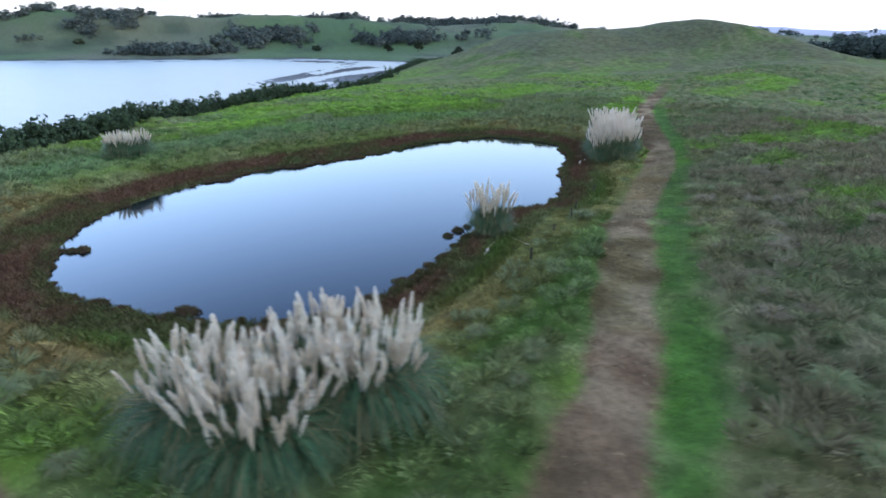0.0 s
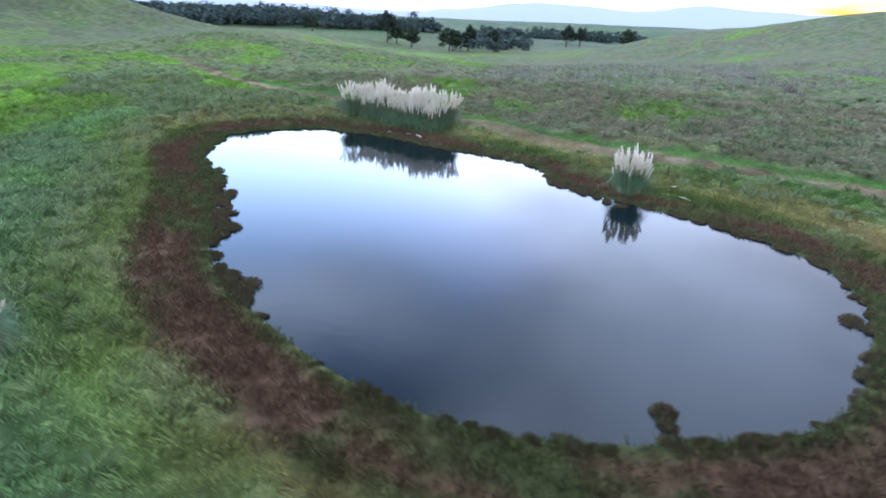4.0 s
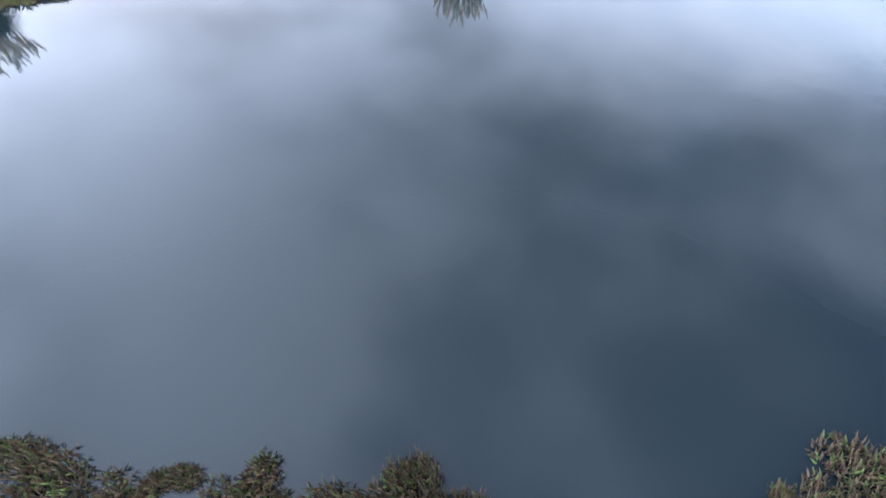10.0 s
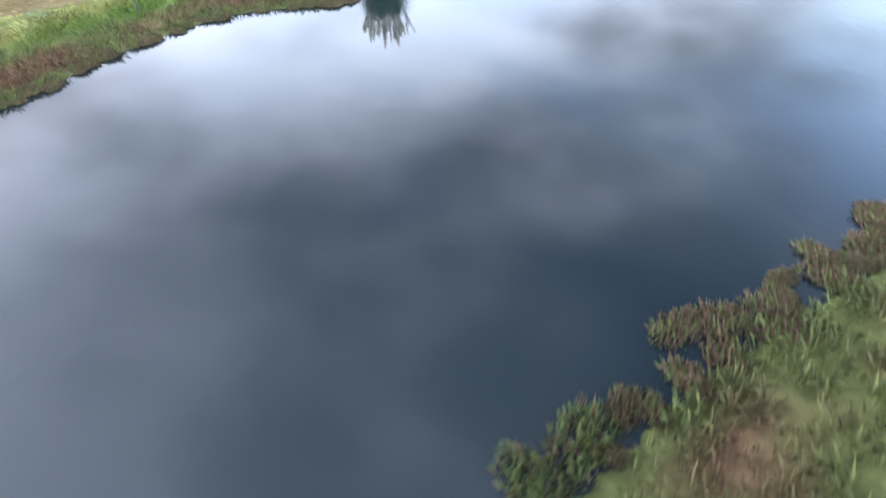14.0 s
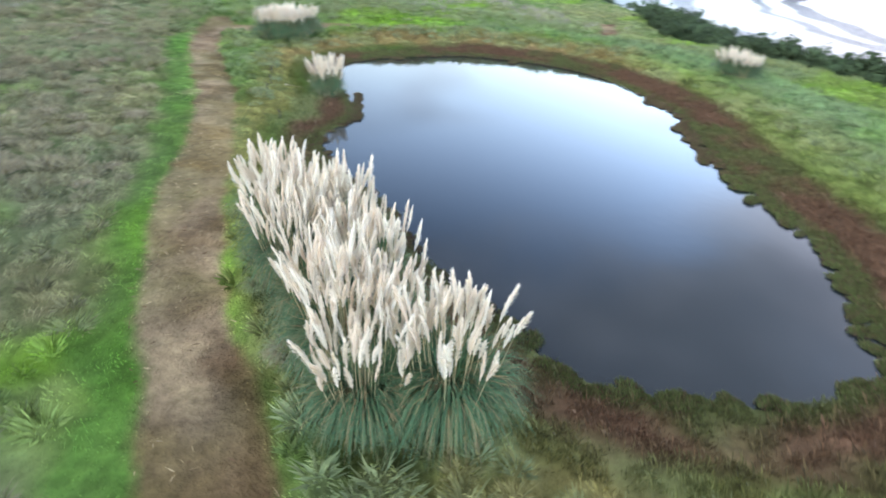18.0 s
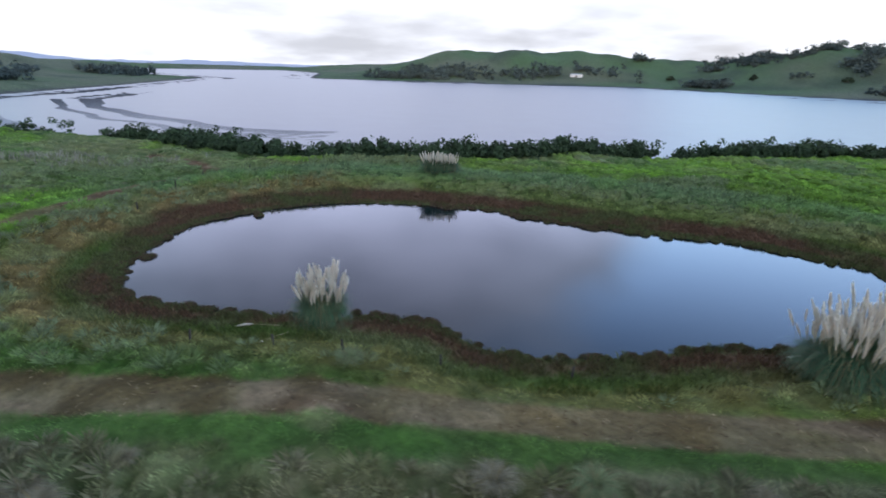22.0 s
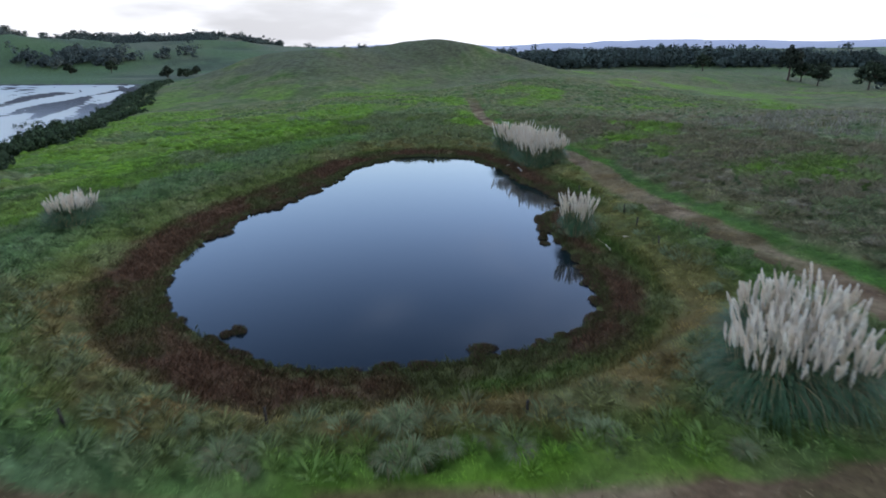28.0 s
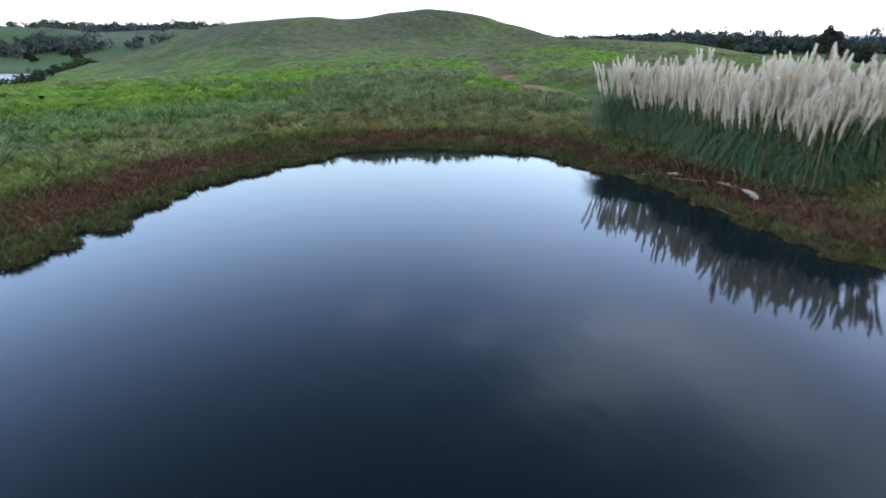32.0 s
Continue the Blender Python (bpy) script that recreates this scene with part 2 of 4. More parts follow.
def hills(x, y):
    def bump(cx, cy, h, a, b, turn=0.0):
        c, s = math.cos(radians(turn)), math.sin(radians(turn))
        u, v = (x - cx) * c + (y - cy) * s, -(x - cx) * s + (y - cy) * c
        return h * np.exp(-0.5 * ((u / a) ** 2 + (v / b) ** 2))

    h = bump(86, 188, 11.2, 14, 30, 20) + bump(38, 204, 11.4, 28, 34, 0) + bump(62, 164, 1.0, 40, 32, 30)
    h += bump(80, 108, 3.4, 22, 18, 40) + bump(52, 92, 1.2, 26, 12, 30) + bump(24, 100, 1.2, 22, 10, 20)
    h += bump(82, -172, 23.4, 68, 66) + bump(212, -48, 13.6, 42, 34) + bump(-30, -150, 18.0, 60, 60) + bump(118, -50, 3.8, 45, 45) + bump(158, -95, 2.0, 26, 26)
    h += bump(46, 22, 1.6, 16, 26) + bump(20, -32, 2.0, 30, 18)
    h += bump(-48, 10, -1.0, 16, 16) + bump(-3, 8.5, -0.55, 6, 5) + bump(14.5, 49, -0.25, 4, 5)
    return h


# height of the ridge line across the estuary and behind the knoll, by compass bearing
CREST_BEARING = (-165, -140, -125, -114, -108, -102, -97, -84, -81, -78, -74, -70, -67, -62, -59, -56, -52, -48, -43, -40, -34, -27, -22, -18, -14, -9, -5, 0, 5, 9, 14, 20, 34, 42)
CREST_HEIGHT = (20, 44, 56, 46, 42, 27, 18, 16, 38, 46, 50, 68, 54, 64, 56, 65, 54, 43, 48, 60, 62, 51, 48, 54, 52, 64, 51, 43, 46, 41, 30, 26, 26, 16)


def land_height(x, y):
    x, y = np.asarray(x, float), np.asarray(y, float)
    r = np.hypot(x + 3, y - 35)
    s = ring_distance(SEA, x, y)
    knoll = step(y, 75, 130) * (1 - step(r, 300, 420))
    rough = fbm(x, y, 26, 3, 2.2) * (0.35 + 0.35 * knoll) * step(r, 25, 60) + fbm(x, y, 7, 3, 9.1) * 0.16 + fbm(x, y, 1.5, 2, 4.7) * 0.08 * (1 - step(r, 60, 90))
    rough += knoll * 0.55 * (0.45 - np.abs(fbm(x + 0.4 * y, y - 0.2 * x, 21, 3, 3.9)))
    near = 0.58 + hills(x, y) + rough - 2.0 * step(y, 90, 160) * (1 - step(x, -5, 25)) - 8.0 * step(x, 95, 210) * (1 - step(y, 150, 230)) * step(y, -60, 20)
    bearing = np.degrees(np.arctan2(x + 3, y - 35))
    crest = np.interp(bearing, CREST_BEARING, CREST_HEIGHT)
    spur = 0.86 + 0.22 * np.clip(fbm(x, y, 230, 4, 4.4), -1, 1) + 0.10 * np.clip(fbm(x, y, 70, 3, 1.0), -1, 1)
    far = SEA_LEVEL + 3 + (crest - SEA_LEVEL - 3) * np.minimum(step(s, 0, 300) * step(r, 420, 1050) * spur, 1.03) * (1 - 0.25 * step(r, 1350, 1800))
    inland = -8 + 6 * np.clip(fbm(x, y, 330, 4, 8.8), -0.3, 2) + 14 * step(r, 700, 1800)
    inland += 13 * np.exp(-0.5 * (((x - 330) * 0.75 + (y - 330) * 0.66) / 55) ** 2 - 0.5 * (((y - 330) * 0.75 - (x - 330) * 0.66) / 130) ** 2)
    west = (1 - step(bearing, 26, 42)) * step(bearing, -165, -140)
    land = near + (inland + (far - inland) * west - near) * step(r, 260, 480)
    land = land + 42 * np.exp(-0.5 * (((x + 270) / 110) ** 2 + ((y + 225) / 58) ** 2))
    land = land + 15 * np.exp(-0.5 * (((x - 300) / 62) ** 2 + ((y - 2) / 34) ** 2))
    bed = SEA_LEVEL - 0.050 - 0.25 * step(-s, 85, 165) + 0.18 * fbm(s * 1.2 + 7 * fbm(x, y, 50, 2, 3.0), y * 0.09 - x * 0.03, 8, 4, 6.0) + 0.25 * np.exp(-((s + 14) / 8) ** 2)
    width = 30 + 10 * step(r, 200, 500)
    h = bed + (land - bed) * step(s, -width, 2.0)
    # the hollow of the pond
    close = r < 75
    d = np.full(h.shape, 60.0)
    if close.any():
        d[close] = ring_distance(POND, x[close], y[close])
    shore = np.where(d < 0, np.maximum(d * 0.45, -1.2), 0.03 + 0.30 * step(d, 0.0, 2.6) + 0.25 * step(d, 2.0, 5.0))
    dam = 0.38 * np.exp(-((d - 8.0) / 2.6) ** 2) * step(-x + (y - 35) * 0.5, 2, 14)
    h = np.where(close, shore + (h - shore) * step(d, 2.5, 8.0) + dam, h)
    if close.any():
        xc, yc = x[close], y[close]
        h[close] += (0.42 * lumps(xc, yc, CELL) + 0.26 * lumps(xc, yc, 2.1, 40)) * tussocky(xc, yc, d[close]) * (1 - step(r[close], 48, 70))
    return h


def mixed(a, b, f):
    return a + (b - a) * np.asarray(f)[..., None]


def albedo(x, y, d=None):
    """The colour of what grows or lies at a place, with painted shade between tussocks."""
    x, y = np.asarray(x, float), np.asarray(y, float)
    if d is None:
        d = np.full(x.shape, 60.0)
        close = np.hypot(x + 3, y - 35) < 75
        if close.any():
            d[close] = ring_distance(POND, x[close], y[close])
    s = ring_distance(SEA, x, y)
    r = np.hypot(x + 3, y - 35)
    n1, n2, n3 = fbm(x, y, 17, 3, 3.3), fbm(x, y, 6, 3, 5.5), fbm(x, y, 1.6, 3, 7.7)
    c = mixed(np.array(C_GREEN), np.array(C_GREY), step(n2 + 0.5 * n3 + 0.55 * step(r, 26, 55), -0.5, 0.7))
    seaward = step(-(x - 4) + 0.1 * (y - 35), 0, 26)
    upland = step(x * 0.9 - (y - 30) * 0.25, 5, 15) * step(x - TRACK_X(y), 0.5, 3.5) * (1 - 0.55 * step(y, 46, 68))
    c = mixed(c, np.array(C_DRY), np.clip(upland * step(n1 + 0.4 * n3, -0.7, 0.25) * 0.85 + 0.30 * step(n2 - n3 * 0.6, 0.1, 0.8), 0, 1))
    c = mixed(c, np.array(C_RUSH), upland * step(n1 * 0.7 + n2 * 0.5 - 0.1, 0.0, 0.5) * 0.8)
    c = mixed(c, np.array(C_SLOPE), upland * (0.22 + 0.38 * step(fbm(x, y, 4.0, 3, 8.3), -0.5, 0.5)))
    hill = np.clip(hills(x, y) / 5.5, 0, 1) * step(y, 85, 125)
    c = mixed(c, np.array(C_HILL), hill * step(n1 + n2 * 0.5, -1.1, 0.2) * 0.95)
    lush = step(n1 * 0.8 + n2 * 0.5 + 0.36 * seaward * (1 - hill) + 0.28 * step(y, 55, 68) * (1 - step(y, 92, 112)) - 0.12 - 0.20 * upland, 0.0, 0.35) * (1 - 0.9 * hill)
    lush = np.clip(lush + step(9 - np.hypot((x + 17) * 0.8, (y - 9) * 1.3) + 3 * n2, 0, 5), 0, 1)
    c = mixed(c, np.array(C_LUSH), lush * step(d, 3.5, 6.5) * (0.50 + 0.42 * step(fbm(x, y, 2.6, 3, 4.1), -0.5, 0.4)))
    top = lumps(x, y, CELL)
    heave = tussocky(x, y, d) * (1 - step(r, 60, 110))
    # green gaps and straw tops, with the shade between tussocks put into the colour
    c = mixed(c, np.array(C_SHADED_GAP), heave * (1 - step(top, 0.1, 0.6)) * (0.85 - 0.45 * lush))
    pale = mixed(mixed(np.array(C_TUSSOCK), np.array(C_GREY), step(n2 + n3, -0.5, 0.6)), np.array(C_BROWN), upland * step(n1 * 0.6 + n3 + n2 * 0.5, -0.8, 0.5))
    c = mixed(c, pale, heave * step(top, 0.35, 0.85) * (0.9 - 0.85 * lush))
    c = mixed(c, np.array(C_TEAL), np.exp(-((d - 8.0) / 2.4) ** 2) * step(-x + (y - 35) * 0.5, 2, 14) * 0.75)
    far = step(r, 240, 480)
    # pasture across the water, its colours paled by some painted haze
    meadow = mixed(np.array((0.108, 0.172, 0.074)), np.array((0.158, 0.176, 0.108)), step(fbm(x, y, 170, 5, 2.0), -0.4, 0.5))
    meadow = mixed(meadow, np.array((0.070, 0.095, 0.060)), step(fbm(x, y, 60, 4, 5.0), 0.1, 0.7) * 0.7)
    c = mixed(c, meadow, far)
    v = line_distance(VERGE, x, y)
    c = mixed(c, np.array(C_VERGE), (1 - step(v + 0.45 * n3, 0.35, 1.15)) * (0.55 + 0.30 * step(n2, -0.5, 0.3)))
    t = np.minimum(line_distance(TRACK, x, y), line_distance(BRANCH, x, y))
    dirt = mixed(mixed(np.array(C_DIRT), np.array(C_TAN), step(n1 + n3 * 0.6, -0.3, 0.5) * 0.7 + 0.3 * (1 - step(y, 9, 14))), np.array(C_STRAW), step(n2 + n3 * 0.9, 0.1, 0.9) * np.maximum(step(y + x * 0.3, 10, 17), 0.8 * step(-x, 6, 11)) * 0.8)
    fade = 1 - step(r, 48, 85) * 0.8
    c = mixed(c, dirt, (1 - step(t + 0.22 * n3 + 0.12 * n2, 0.80, 1.12)) * fade * (0.80 + 0.20 * step(n2 + n3 * 0.5, -0.7, 0.2)))
    c = mixed(c, np.array(C_EARTH), 1 - step(line_distance(SCARP, x, y) + 0.3 * n3, 0.4, 1.0))
    gold = step(d, 1.9, 3.4) * (1 - step(d + n3 * 0.6, 4.2, 6.6))
    gold = gold * (1 - 0.75 * step(y - x * 0.5, 38, 46) * (1 - step(x, -2, 4)))
    c = mixed(c, mixed(np.array(C_GOLD), np.array(C_GREY), step(n3 + n2, -0.4, 0.6) * 0.7), gold * (0.86 - 0.34 * step(x, -2, 3)))
    wet = 1 - step(d + 0.5 * n3 - 1.1 * step(-x + (y - 35) * 0.7, -3, 8) * (1 - step(y - x * 0.2, 52, 58)), 1.3, 2.7)
    fringe = mixed(np.array(C_SEDGE), np.array(C_RUST), step(n2 + n3 * 0.7, -0.9, 0.2) * step(d, 0.1, 0.9))
    c = mixed(c, fringe, wet)
    return mixed(c, np.array(C_MUD), 1 - step(s + 1.5 * n2, -13 - 22 * far, -8 - 18 * far))


C_GREEN, C_GREY, C_DRY, C_RUSH = (0.082, 0.152, 0.026), (0.176, 0.198, 0.076), (0.195, 0.158, 0.068), (0.172, 0.152, 0.098)
C_SLOPE = (0.155, 0.170, 0.104)
C_TAN, C_EARTH = (0.295, 0.220, 0.130), (0.085, 0.062, 0.048)
C_SHADED_GAP, C_TUSSOCK, C_BROWN = (0.038, 0.086, 0.020), (0.175, 0.218, 0.092), (0.200, 0.168, 0.098)
C_HILL, C_LUSH, C_TEAL, C_VERGE = (0.122, 0.130, 0.070), (0.148, 0.280, 0.026), (0.128, 0.200, 0.088), (0.058, 0.145, 0.022)
C_DIRT, C_STRAW, C_GOLD, C_SEDGE, C_RUST, C_MUD = (0.150, 0.086, 0.045), (0.360, 0.270, 0.150), (0.225, 0.150, 0.058), (0.102, 0.112, 0.038), (0.140, 0.078, 0.044), (0.085, 0.084, 0.086)

# ---------------------------------------------------------------- materials


def material(name):
    m = bpy.data.materials.new(name)
    m.use_nodes = True
    return m, m.node_tree, m.node_tree.nodes["Principled BSDF"]


def add(nt, kind, **inputs):
    node = nt.nodes.new(kind)
    for k, v in inputs.items():
        node.inputs[k].default_value = v
    return node


def lifted_normal(nt, up):
    """Tilts the shading normal towards the zenith, to brighten upright blades and leaves with skylight."""
    geo = nt.nodes.new("ShaderNodeNewGeometry")
    lean = nt.nodes.new("ShaderNodeVectorMath")
    lean.operation = "ADD"
    nt.links.new(geo.outputs["Normal"], lean.inputs[0])
    lean.inputs[1].default_value = (0, 0, up)
    unit = nt.nodes.new("ShaderNodeVectorMath")
    unit.operation = "NORMALIZE"
    nt.links.new(lean.outputs[0], unit.inputs[0])
    return unit.outputs[0]


def grown(name, gain_lo, gain_hi, rough=0.85, up=0.0):
    """Plants and soil: the colour laid down on the mesh, varied from piece to piece and at two grains."""
    m, nt, b = material(name)
    col = nt.nodes.new("ShaderNodeAttribute")
    col.attribute_name = "tint"
    geo = nt.nodes.new("ShaderNodeNewGeometry")
    rnd = add(nt, "ShaderNodeMapRange", **{"To Min": gain_lo, "To Max": gain_hi})
    nt.links.new(geo.outputs["Random Per Island"], rnd.inputs[0])
    mul = nt.nodes.new("ShaderNodeVectorMath")
    mul.operation = "SCALE"
    nt.links.new(col.outputs["Color"], mul.inputs[0])
    nt.links.new(rnd.outputs[0], mul.inputs[3])
    nt.links.new(mul.outputs[0], b.inputs["Base Color"])
    b.inputs["Roughness"].default_value = rough
    b.inputs["Specular IOR Level"].default_value = 0.2
    if up:
        nt.links.new(lifted_normal(nt, up), b.inputs["Normal"])
    return m


def tussock_material():
    """Matted grass: the mesh colour broken by fine stems and soft patches."""
    m, nt, b = material("matted_grass")
    col = nt.nodes.new("ShaderNodeAttribute")
    col.attribute_name = "tint"
    tex = nt.nodes.new("ShaderNodeTexCoord")
    stems = add(nt, "ShaderNodeTexNoise", Scale=22.0, Detail=4.0, Roughness=0.65)
    nt.links.new(tex.outputs["Object"], stems.inputs["Vector"])
    r1 = add(nt, "ShaderNodeMapRange", **{"From Min": 0.32, "From Max": 0.68, "To Min": 0.50, "To Max": 1.40})
    nt.links.new(stems.outputs["Fac"], r1.inputs[0])
    mul = nt.nodes.new("ShaderNodeVectorMath")
    mul.operation = "SCALE"
    nt.links.new(col.outputs["Color"], mul.inputs[0])
    nt.links.new(r1.outputs[0], mul.inputs[3])
    nt.links.new(mul.outputs[0], b.inputs["Base Color"])
    b.inputs["Roughness"].default_value = 0.9
    b.inputs["Specular IOR Level"].default_value = 0.15
    bump = add(nt, "ShaderNodeBump", Strength=1.0, Distance=0.035)
    nt.links.new(stems.outputs["Fac"], bump.inputs["Height"])
    nt.links.new(bump.outputs[0], b.inputs["Normal"])
    return m


def ground_material():
    m, nt, b = material("turf_and_soil")
    col = nt.nodes.new("ShaderNodeAttribute")
    col.attribute_name = "tint"
    tex = nt.nodes.new("ShaderNodeTexCoord")
    fine = add(nt, "ShaderNodeTexNoise", Scale=3.2, Detail=6.0, Roughness=0.65)
    coarse = add(nt, "ShaderNodeTexNoise", Scale=0.35, Detail=5.0, Roughness=0.6)
    for t in (fine, coarse):
        nt.links.new(tex.outputs["Object"], t.inputs["Vector"])
    r1 = add(nt, "ShaderNodeMapRange", **{"From Min": 0.3, "From Max": 0.7, "To Min": 0.62, "To Max": 1.25})
    r2 = add(nt, "ShaderNodeMapRange", **{"From Min": 0.3, "From Max": 0.7, "To Min": 0.78, "To Max": 1.18})
    nt.links.new(fine.outputs["Fac"], r1.inputs[0])
    nt.links.new(coarse.outputs["Fac"], r2.inputs[0])
    k = nt.nodes.new("ShaderNodeMath")
    k.operation = "MULTIPLY"
    nt.links.new(r1.outputs[0], k.inputs[0])
    nt.links.new(r2.outputs[0], k.inputs[1])
    mul = nt.nodes.new("ShaderNodeVectorMath")
    mul.operation = "SCALE"
    nt.links.new(col.outputs["Color"], mul.inputs[0])
    nt.links.new(k.outputs[0], mul.inputs[3])
    nt.links.new(mul.outputs[0], b.inputs["Base Color"])
    wet = nt.nodes.new("ShaderNodeAttribute")
    wet.attribute_name = "wet"
    rr = add(nt, "ShaderNodeMapRange", **{"To Min": 0.95, "To Max": 0.42})
    nt.links.new(wet.outputs["Fac"], rr.inputs[0])
    nt.links.new(rr.outputs[0], b.inputs["Roughness"])
    sp = add(nt, "ShaderNodeMapRange", **{"To Min": 0.1, "To Max": 0.5})
    nt.links.new(wet.outputs["Fac"], sp.inputs[0])
    nt.links.new(sp.outputs[0], b.inputs["Specular IOR Level"])
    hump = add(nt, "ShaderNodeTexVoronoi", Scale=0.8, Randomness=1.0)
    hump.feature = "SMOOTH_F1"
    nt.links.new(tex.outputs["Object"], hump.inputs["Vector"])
    # hollows between humps darken: their shade is put into the colour
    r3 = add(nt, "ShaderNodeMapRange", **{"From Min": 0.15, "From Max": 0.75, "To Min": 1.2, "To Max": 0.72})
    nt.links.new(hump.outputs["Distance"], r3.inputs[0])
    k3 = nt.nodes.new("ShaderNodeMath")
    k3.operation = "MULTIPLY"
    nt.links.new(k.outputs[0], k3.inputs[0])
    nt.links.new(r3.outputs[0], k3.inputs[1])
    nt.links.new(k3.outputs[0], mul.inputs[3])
    relief = nt.nodes.new("ShaderNodeMath")
    relief.operation = "SUBTRACT"
    nt.links.new(fine.outputs["Fac"], relief.inputs[0])
    nt.links.new(hump.outputs["Distance"], relief.inputs[1])
    bump = add(nt, "ShaderNodeBump", Strength=0.8, Distance=0.18)
    nt.links.new(relief.outputs[0], bump.inputs["Height"])
    nt.links.new(bump.outputs[0], b.inputs["Normal"])
    return m


def water_material(name, body, ripple, scale, rough):
    m, nt, b = material(name)
    tex = nt.nodes.new("ShaderNodeTexCoord")
    murk = add(nt, "ShaderNodeTexNoise", Scale=0.08, Detail=3.0)
    nt.links.new(tex.outputs["Object"], murk.inputs["Vector"])
    mix = nt.nodes.new("ShaderNodeMix")
    mix.data_type = "RGBA"
    nt.links.new(murk.outputs["Fac"], mix.inputs[0])
    mix.inputs[6].default_value = (*[c * 0.75 for c in body], 1)
    mix.inputs[7].default_value = (*[c * 1.25 for c in body], 1)
    nt.links.new(mix.outputs[2], b.inputs["Base Color"])
    b.inputs["Roughness"].default_value, b.inputs["IOR"].default_value = rough, 1.333
    mp = add(nt, "ShaderNodeMapping", Scale=(1.0, 0.45, 1.0))
    nt.links.new(tex.outputs["Object"], mp.inputs[0])
    waves = add(nt, "ShaderNodeTexNoise", Scale=scale, Detail=3.0)
    nt.links.new(mp.outputs[0], waves.inputs["Vector"])
    where = add(nt, "ShaderNodeTexNoise", Scale=0.10, Detail=2.0)
    nt.links.new(tex.outputs["Object"], where.inputs["Vector"])
    spread = add(nt, "ShaderNodeMapRange", **{"From Min": 0.42, "From Max": 0.68, "To Min": 0.15 * ripple, "To Max": ripple})
    nt.links.new(where.outputs["Fac"], spread.inputs[0])
    bump = add(nt, "ShaderNodeBump", Distance=0.02)
    nt.links.new(spread.outputs[0], bump.inputs["Strength"])
    nt.links.new(waves.outputs["Fac"], bump.inputs["Height"])
    nt.links.new(bump.outputs[0], b.inputs["Normal"])
    return m


def plain(name, color, rough=0.8, vary=0.25, scale=8.0, spec=0.3):
    """A surface with grain and stains at two sizes, and a shade of its own for each object."""
    m, nt, b = material(name)
    tex = nt.nodes.new("ShaderNodeTexCoord")
    noise_a = add(nt, "ShaderNodeTexNoise", Scale=scale, Detail=5.0, Roughness=0.65)
    nt.links.new(tex.outputs["Object"], noise_a.inputs["Vector"])
    info = nt.nodes.new("ShaderNodeObjectInfo")
    a = add(nt, "ShaderNodeMapRange", **{"From Min": 0.3, "From Max": 0.7, "To Min": 1 - vary, "To Max": 1 + vary})
    o = add(nt, "ShaderNodeMapRange", **{"To Min": 1 - vary * 0.6, "To Max": 1 + vary * 0.4})
    nt.links.new(noise_a.outputs["Fac"], a.inputs[0])
    nt.links.new(info.outputs["Random"], o.inputs[0])
    k = nt.nodes.new("ShaderNodeMath")
    k.operation = "MULTIPLY"
    nt.links.new(a.outputs[0], k.inputs[0])
    nt.links.new(o.outputs[0], k.inputs[1])
    mul = nt.nodes.new("ShaderNodeVectorMath")
    mul.operation = "SCALE"
    mul.inputs[0].default_value = color
    nt.links.new(k.outputs[0], mul.inputs[3])
    nt.links.new(mul.outputs[0], b.inputs["Base Color"])
    b.inputs["Roughness"].default_value = rough
    b.inputs["Specular IOR Level"].default_value = spec
    bump = add(nt, "ShaderNodeBump", Strength=0.4, Distance=0.01)
    nt.links.new(noise_a.outputs["Fac"], bump.inputs["Height"])
    nt.links.new(bump.outputs[0], b.inputs["Normal"])
    return m


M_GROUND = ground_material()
M_GRASS = grown("grass_blades", 0.70, 1.45, up=0.75)
M_TUSSOCK = tussock_material()
M_SEDGE = grown("sedge_blades", 0.55, 1.40)
M_POND = water_material("pond_water", (0.007, 0.013, 0.016), 0.22, 3.0, 0.05)
M_SEA = water_material("estuary_water", (0.050, 0.062, 0.075), 0.12, 0.8, 0.28)


def plume_material():
    """Silky hairs that let light through."""
    m, nt, b = material("pampas_plume")
    nt.nodes.remove(b)
    info = nt.nodes.new("ShaderNodeObjectInfo")
    ramp = nt.nodes.new("ShaderNodeMix")
    ramp.data_type = "RGBA"
    nt.links.new(info.outputs["Random"], ramp.inputs[0])
    ramp.inputs[6].default_value, ramp.inputs[7].default_value = (0.90, 0.80, 0.65, 1), (0.98, 0.94, 0.83, 1)
    a, t, mix = nt.nodes.new("ShaderNodeBsdfDiffuse"), nt.nodes.new("ShaderNodeBsdfTranslucent"), nt.nodes.new("ShaderNodeMixShader")
    for k in (a, t):
        nt.links.new(ramp.outputs[2], k.inputs[0])
    mix.inputs[0].default_value = 0.48
    nt.links.new(a.outputs[0], mix.inputs[1])
    nt.links.new(t.outputs[0], mix.inputs[2])
    nt.links.new(mix.outputs[0], nt.nodes["Material Output"].inputs[0])
    return m


M_PLUME = plume_material()
M_STALK = plain("pampas_stalk", (0.42, 0.36, 0.20), 0.7, 0.25, 4.0)
M_LEAF = grown("pampas_leaves", 0.6, 1.4, 0.6)
M_TREE = grown("tree_leaves", 0.60, 1.35, 0.8, up=0.7)
M_BARK = plain("bark", (0.11, 0.085, 0.065), 0.9, 0.35, 3.0)
M_POST = plain("weathered_post", (0.065, 0.055, 0.045), 0.85, 0.35, 6.0)
M_WHITE = plain("white_paint", (0.78, 0.77, 0.74), 0.5, 0.06, 2.0)
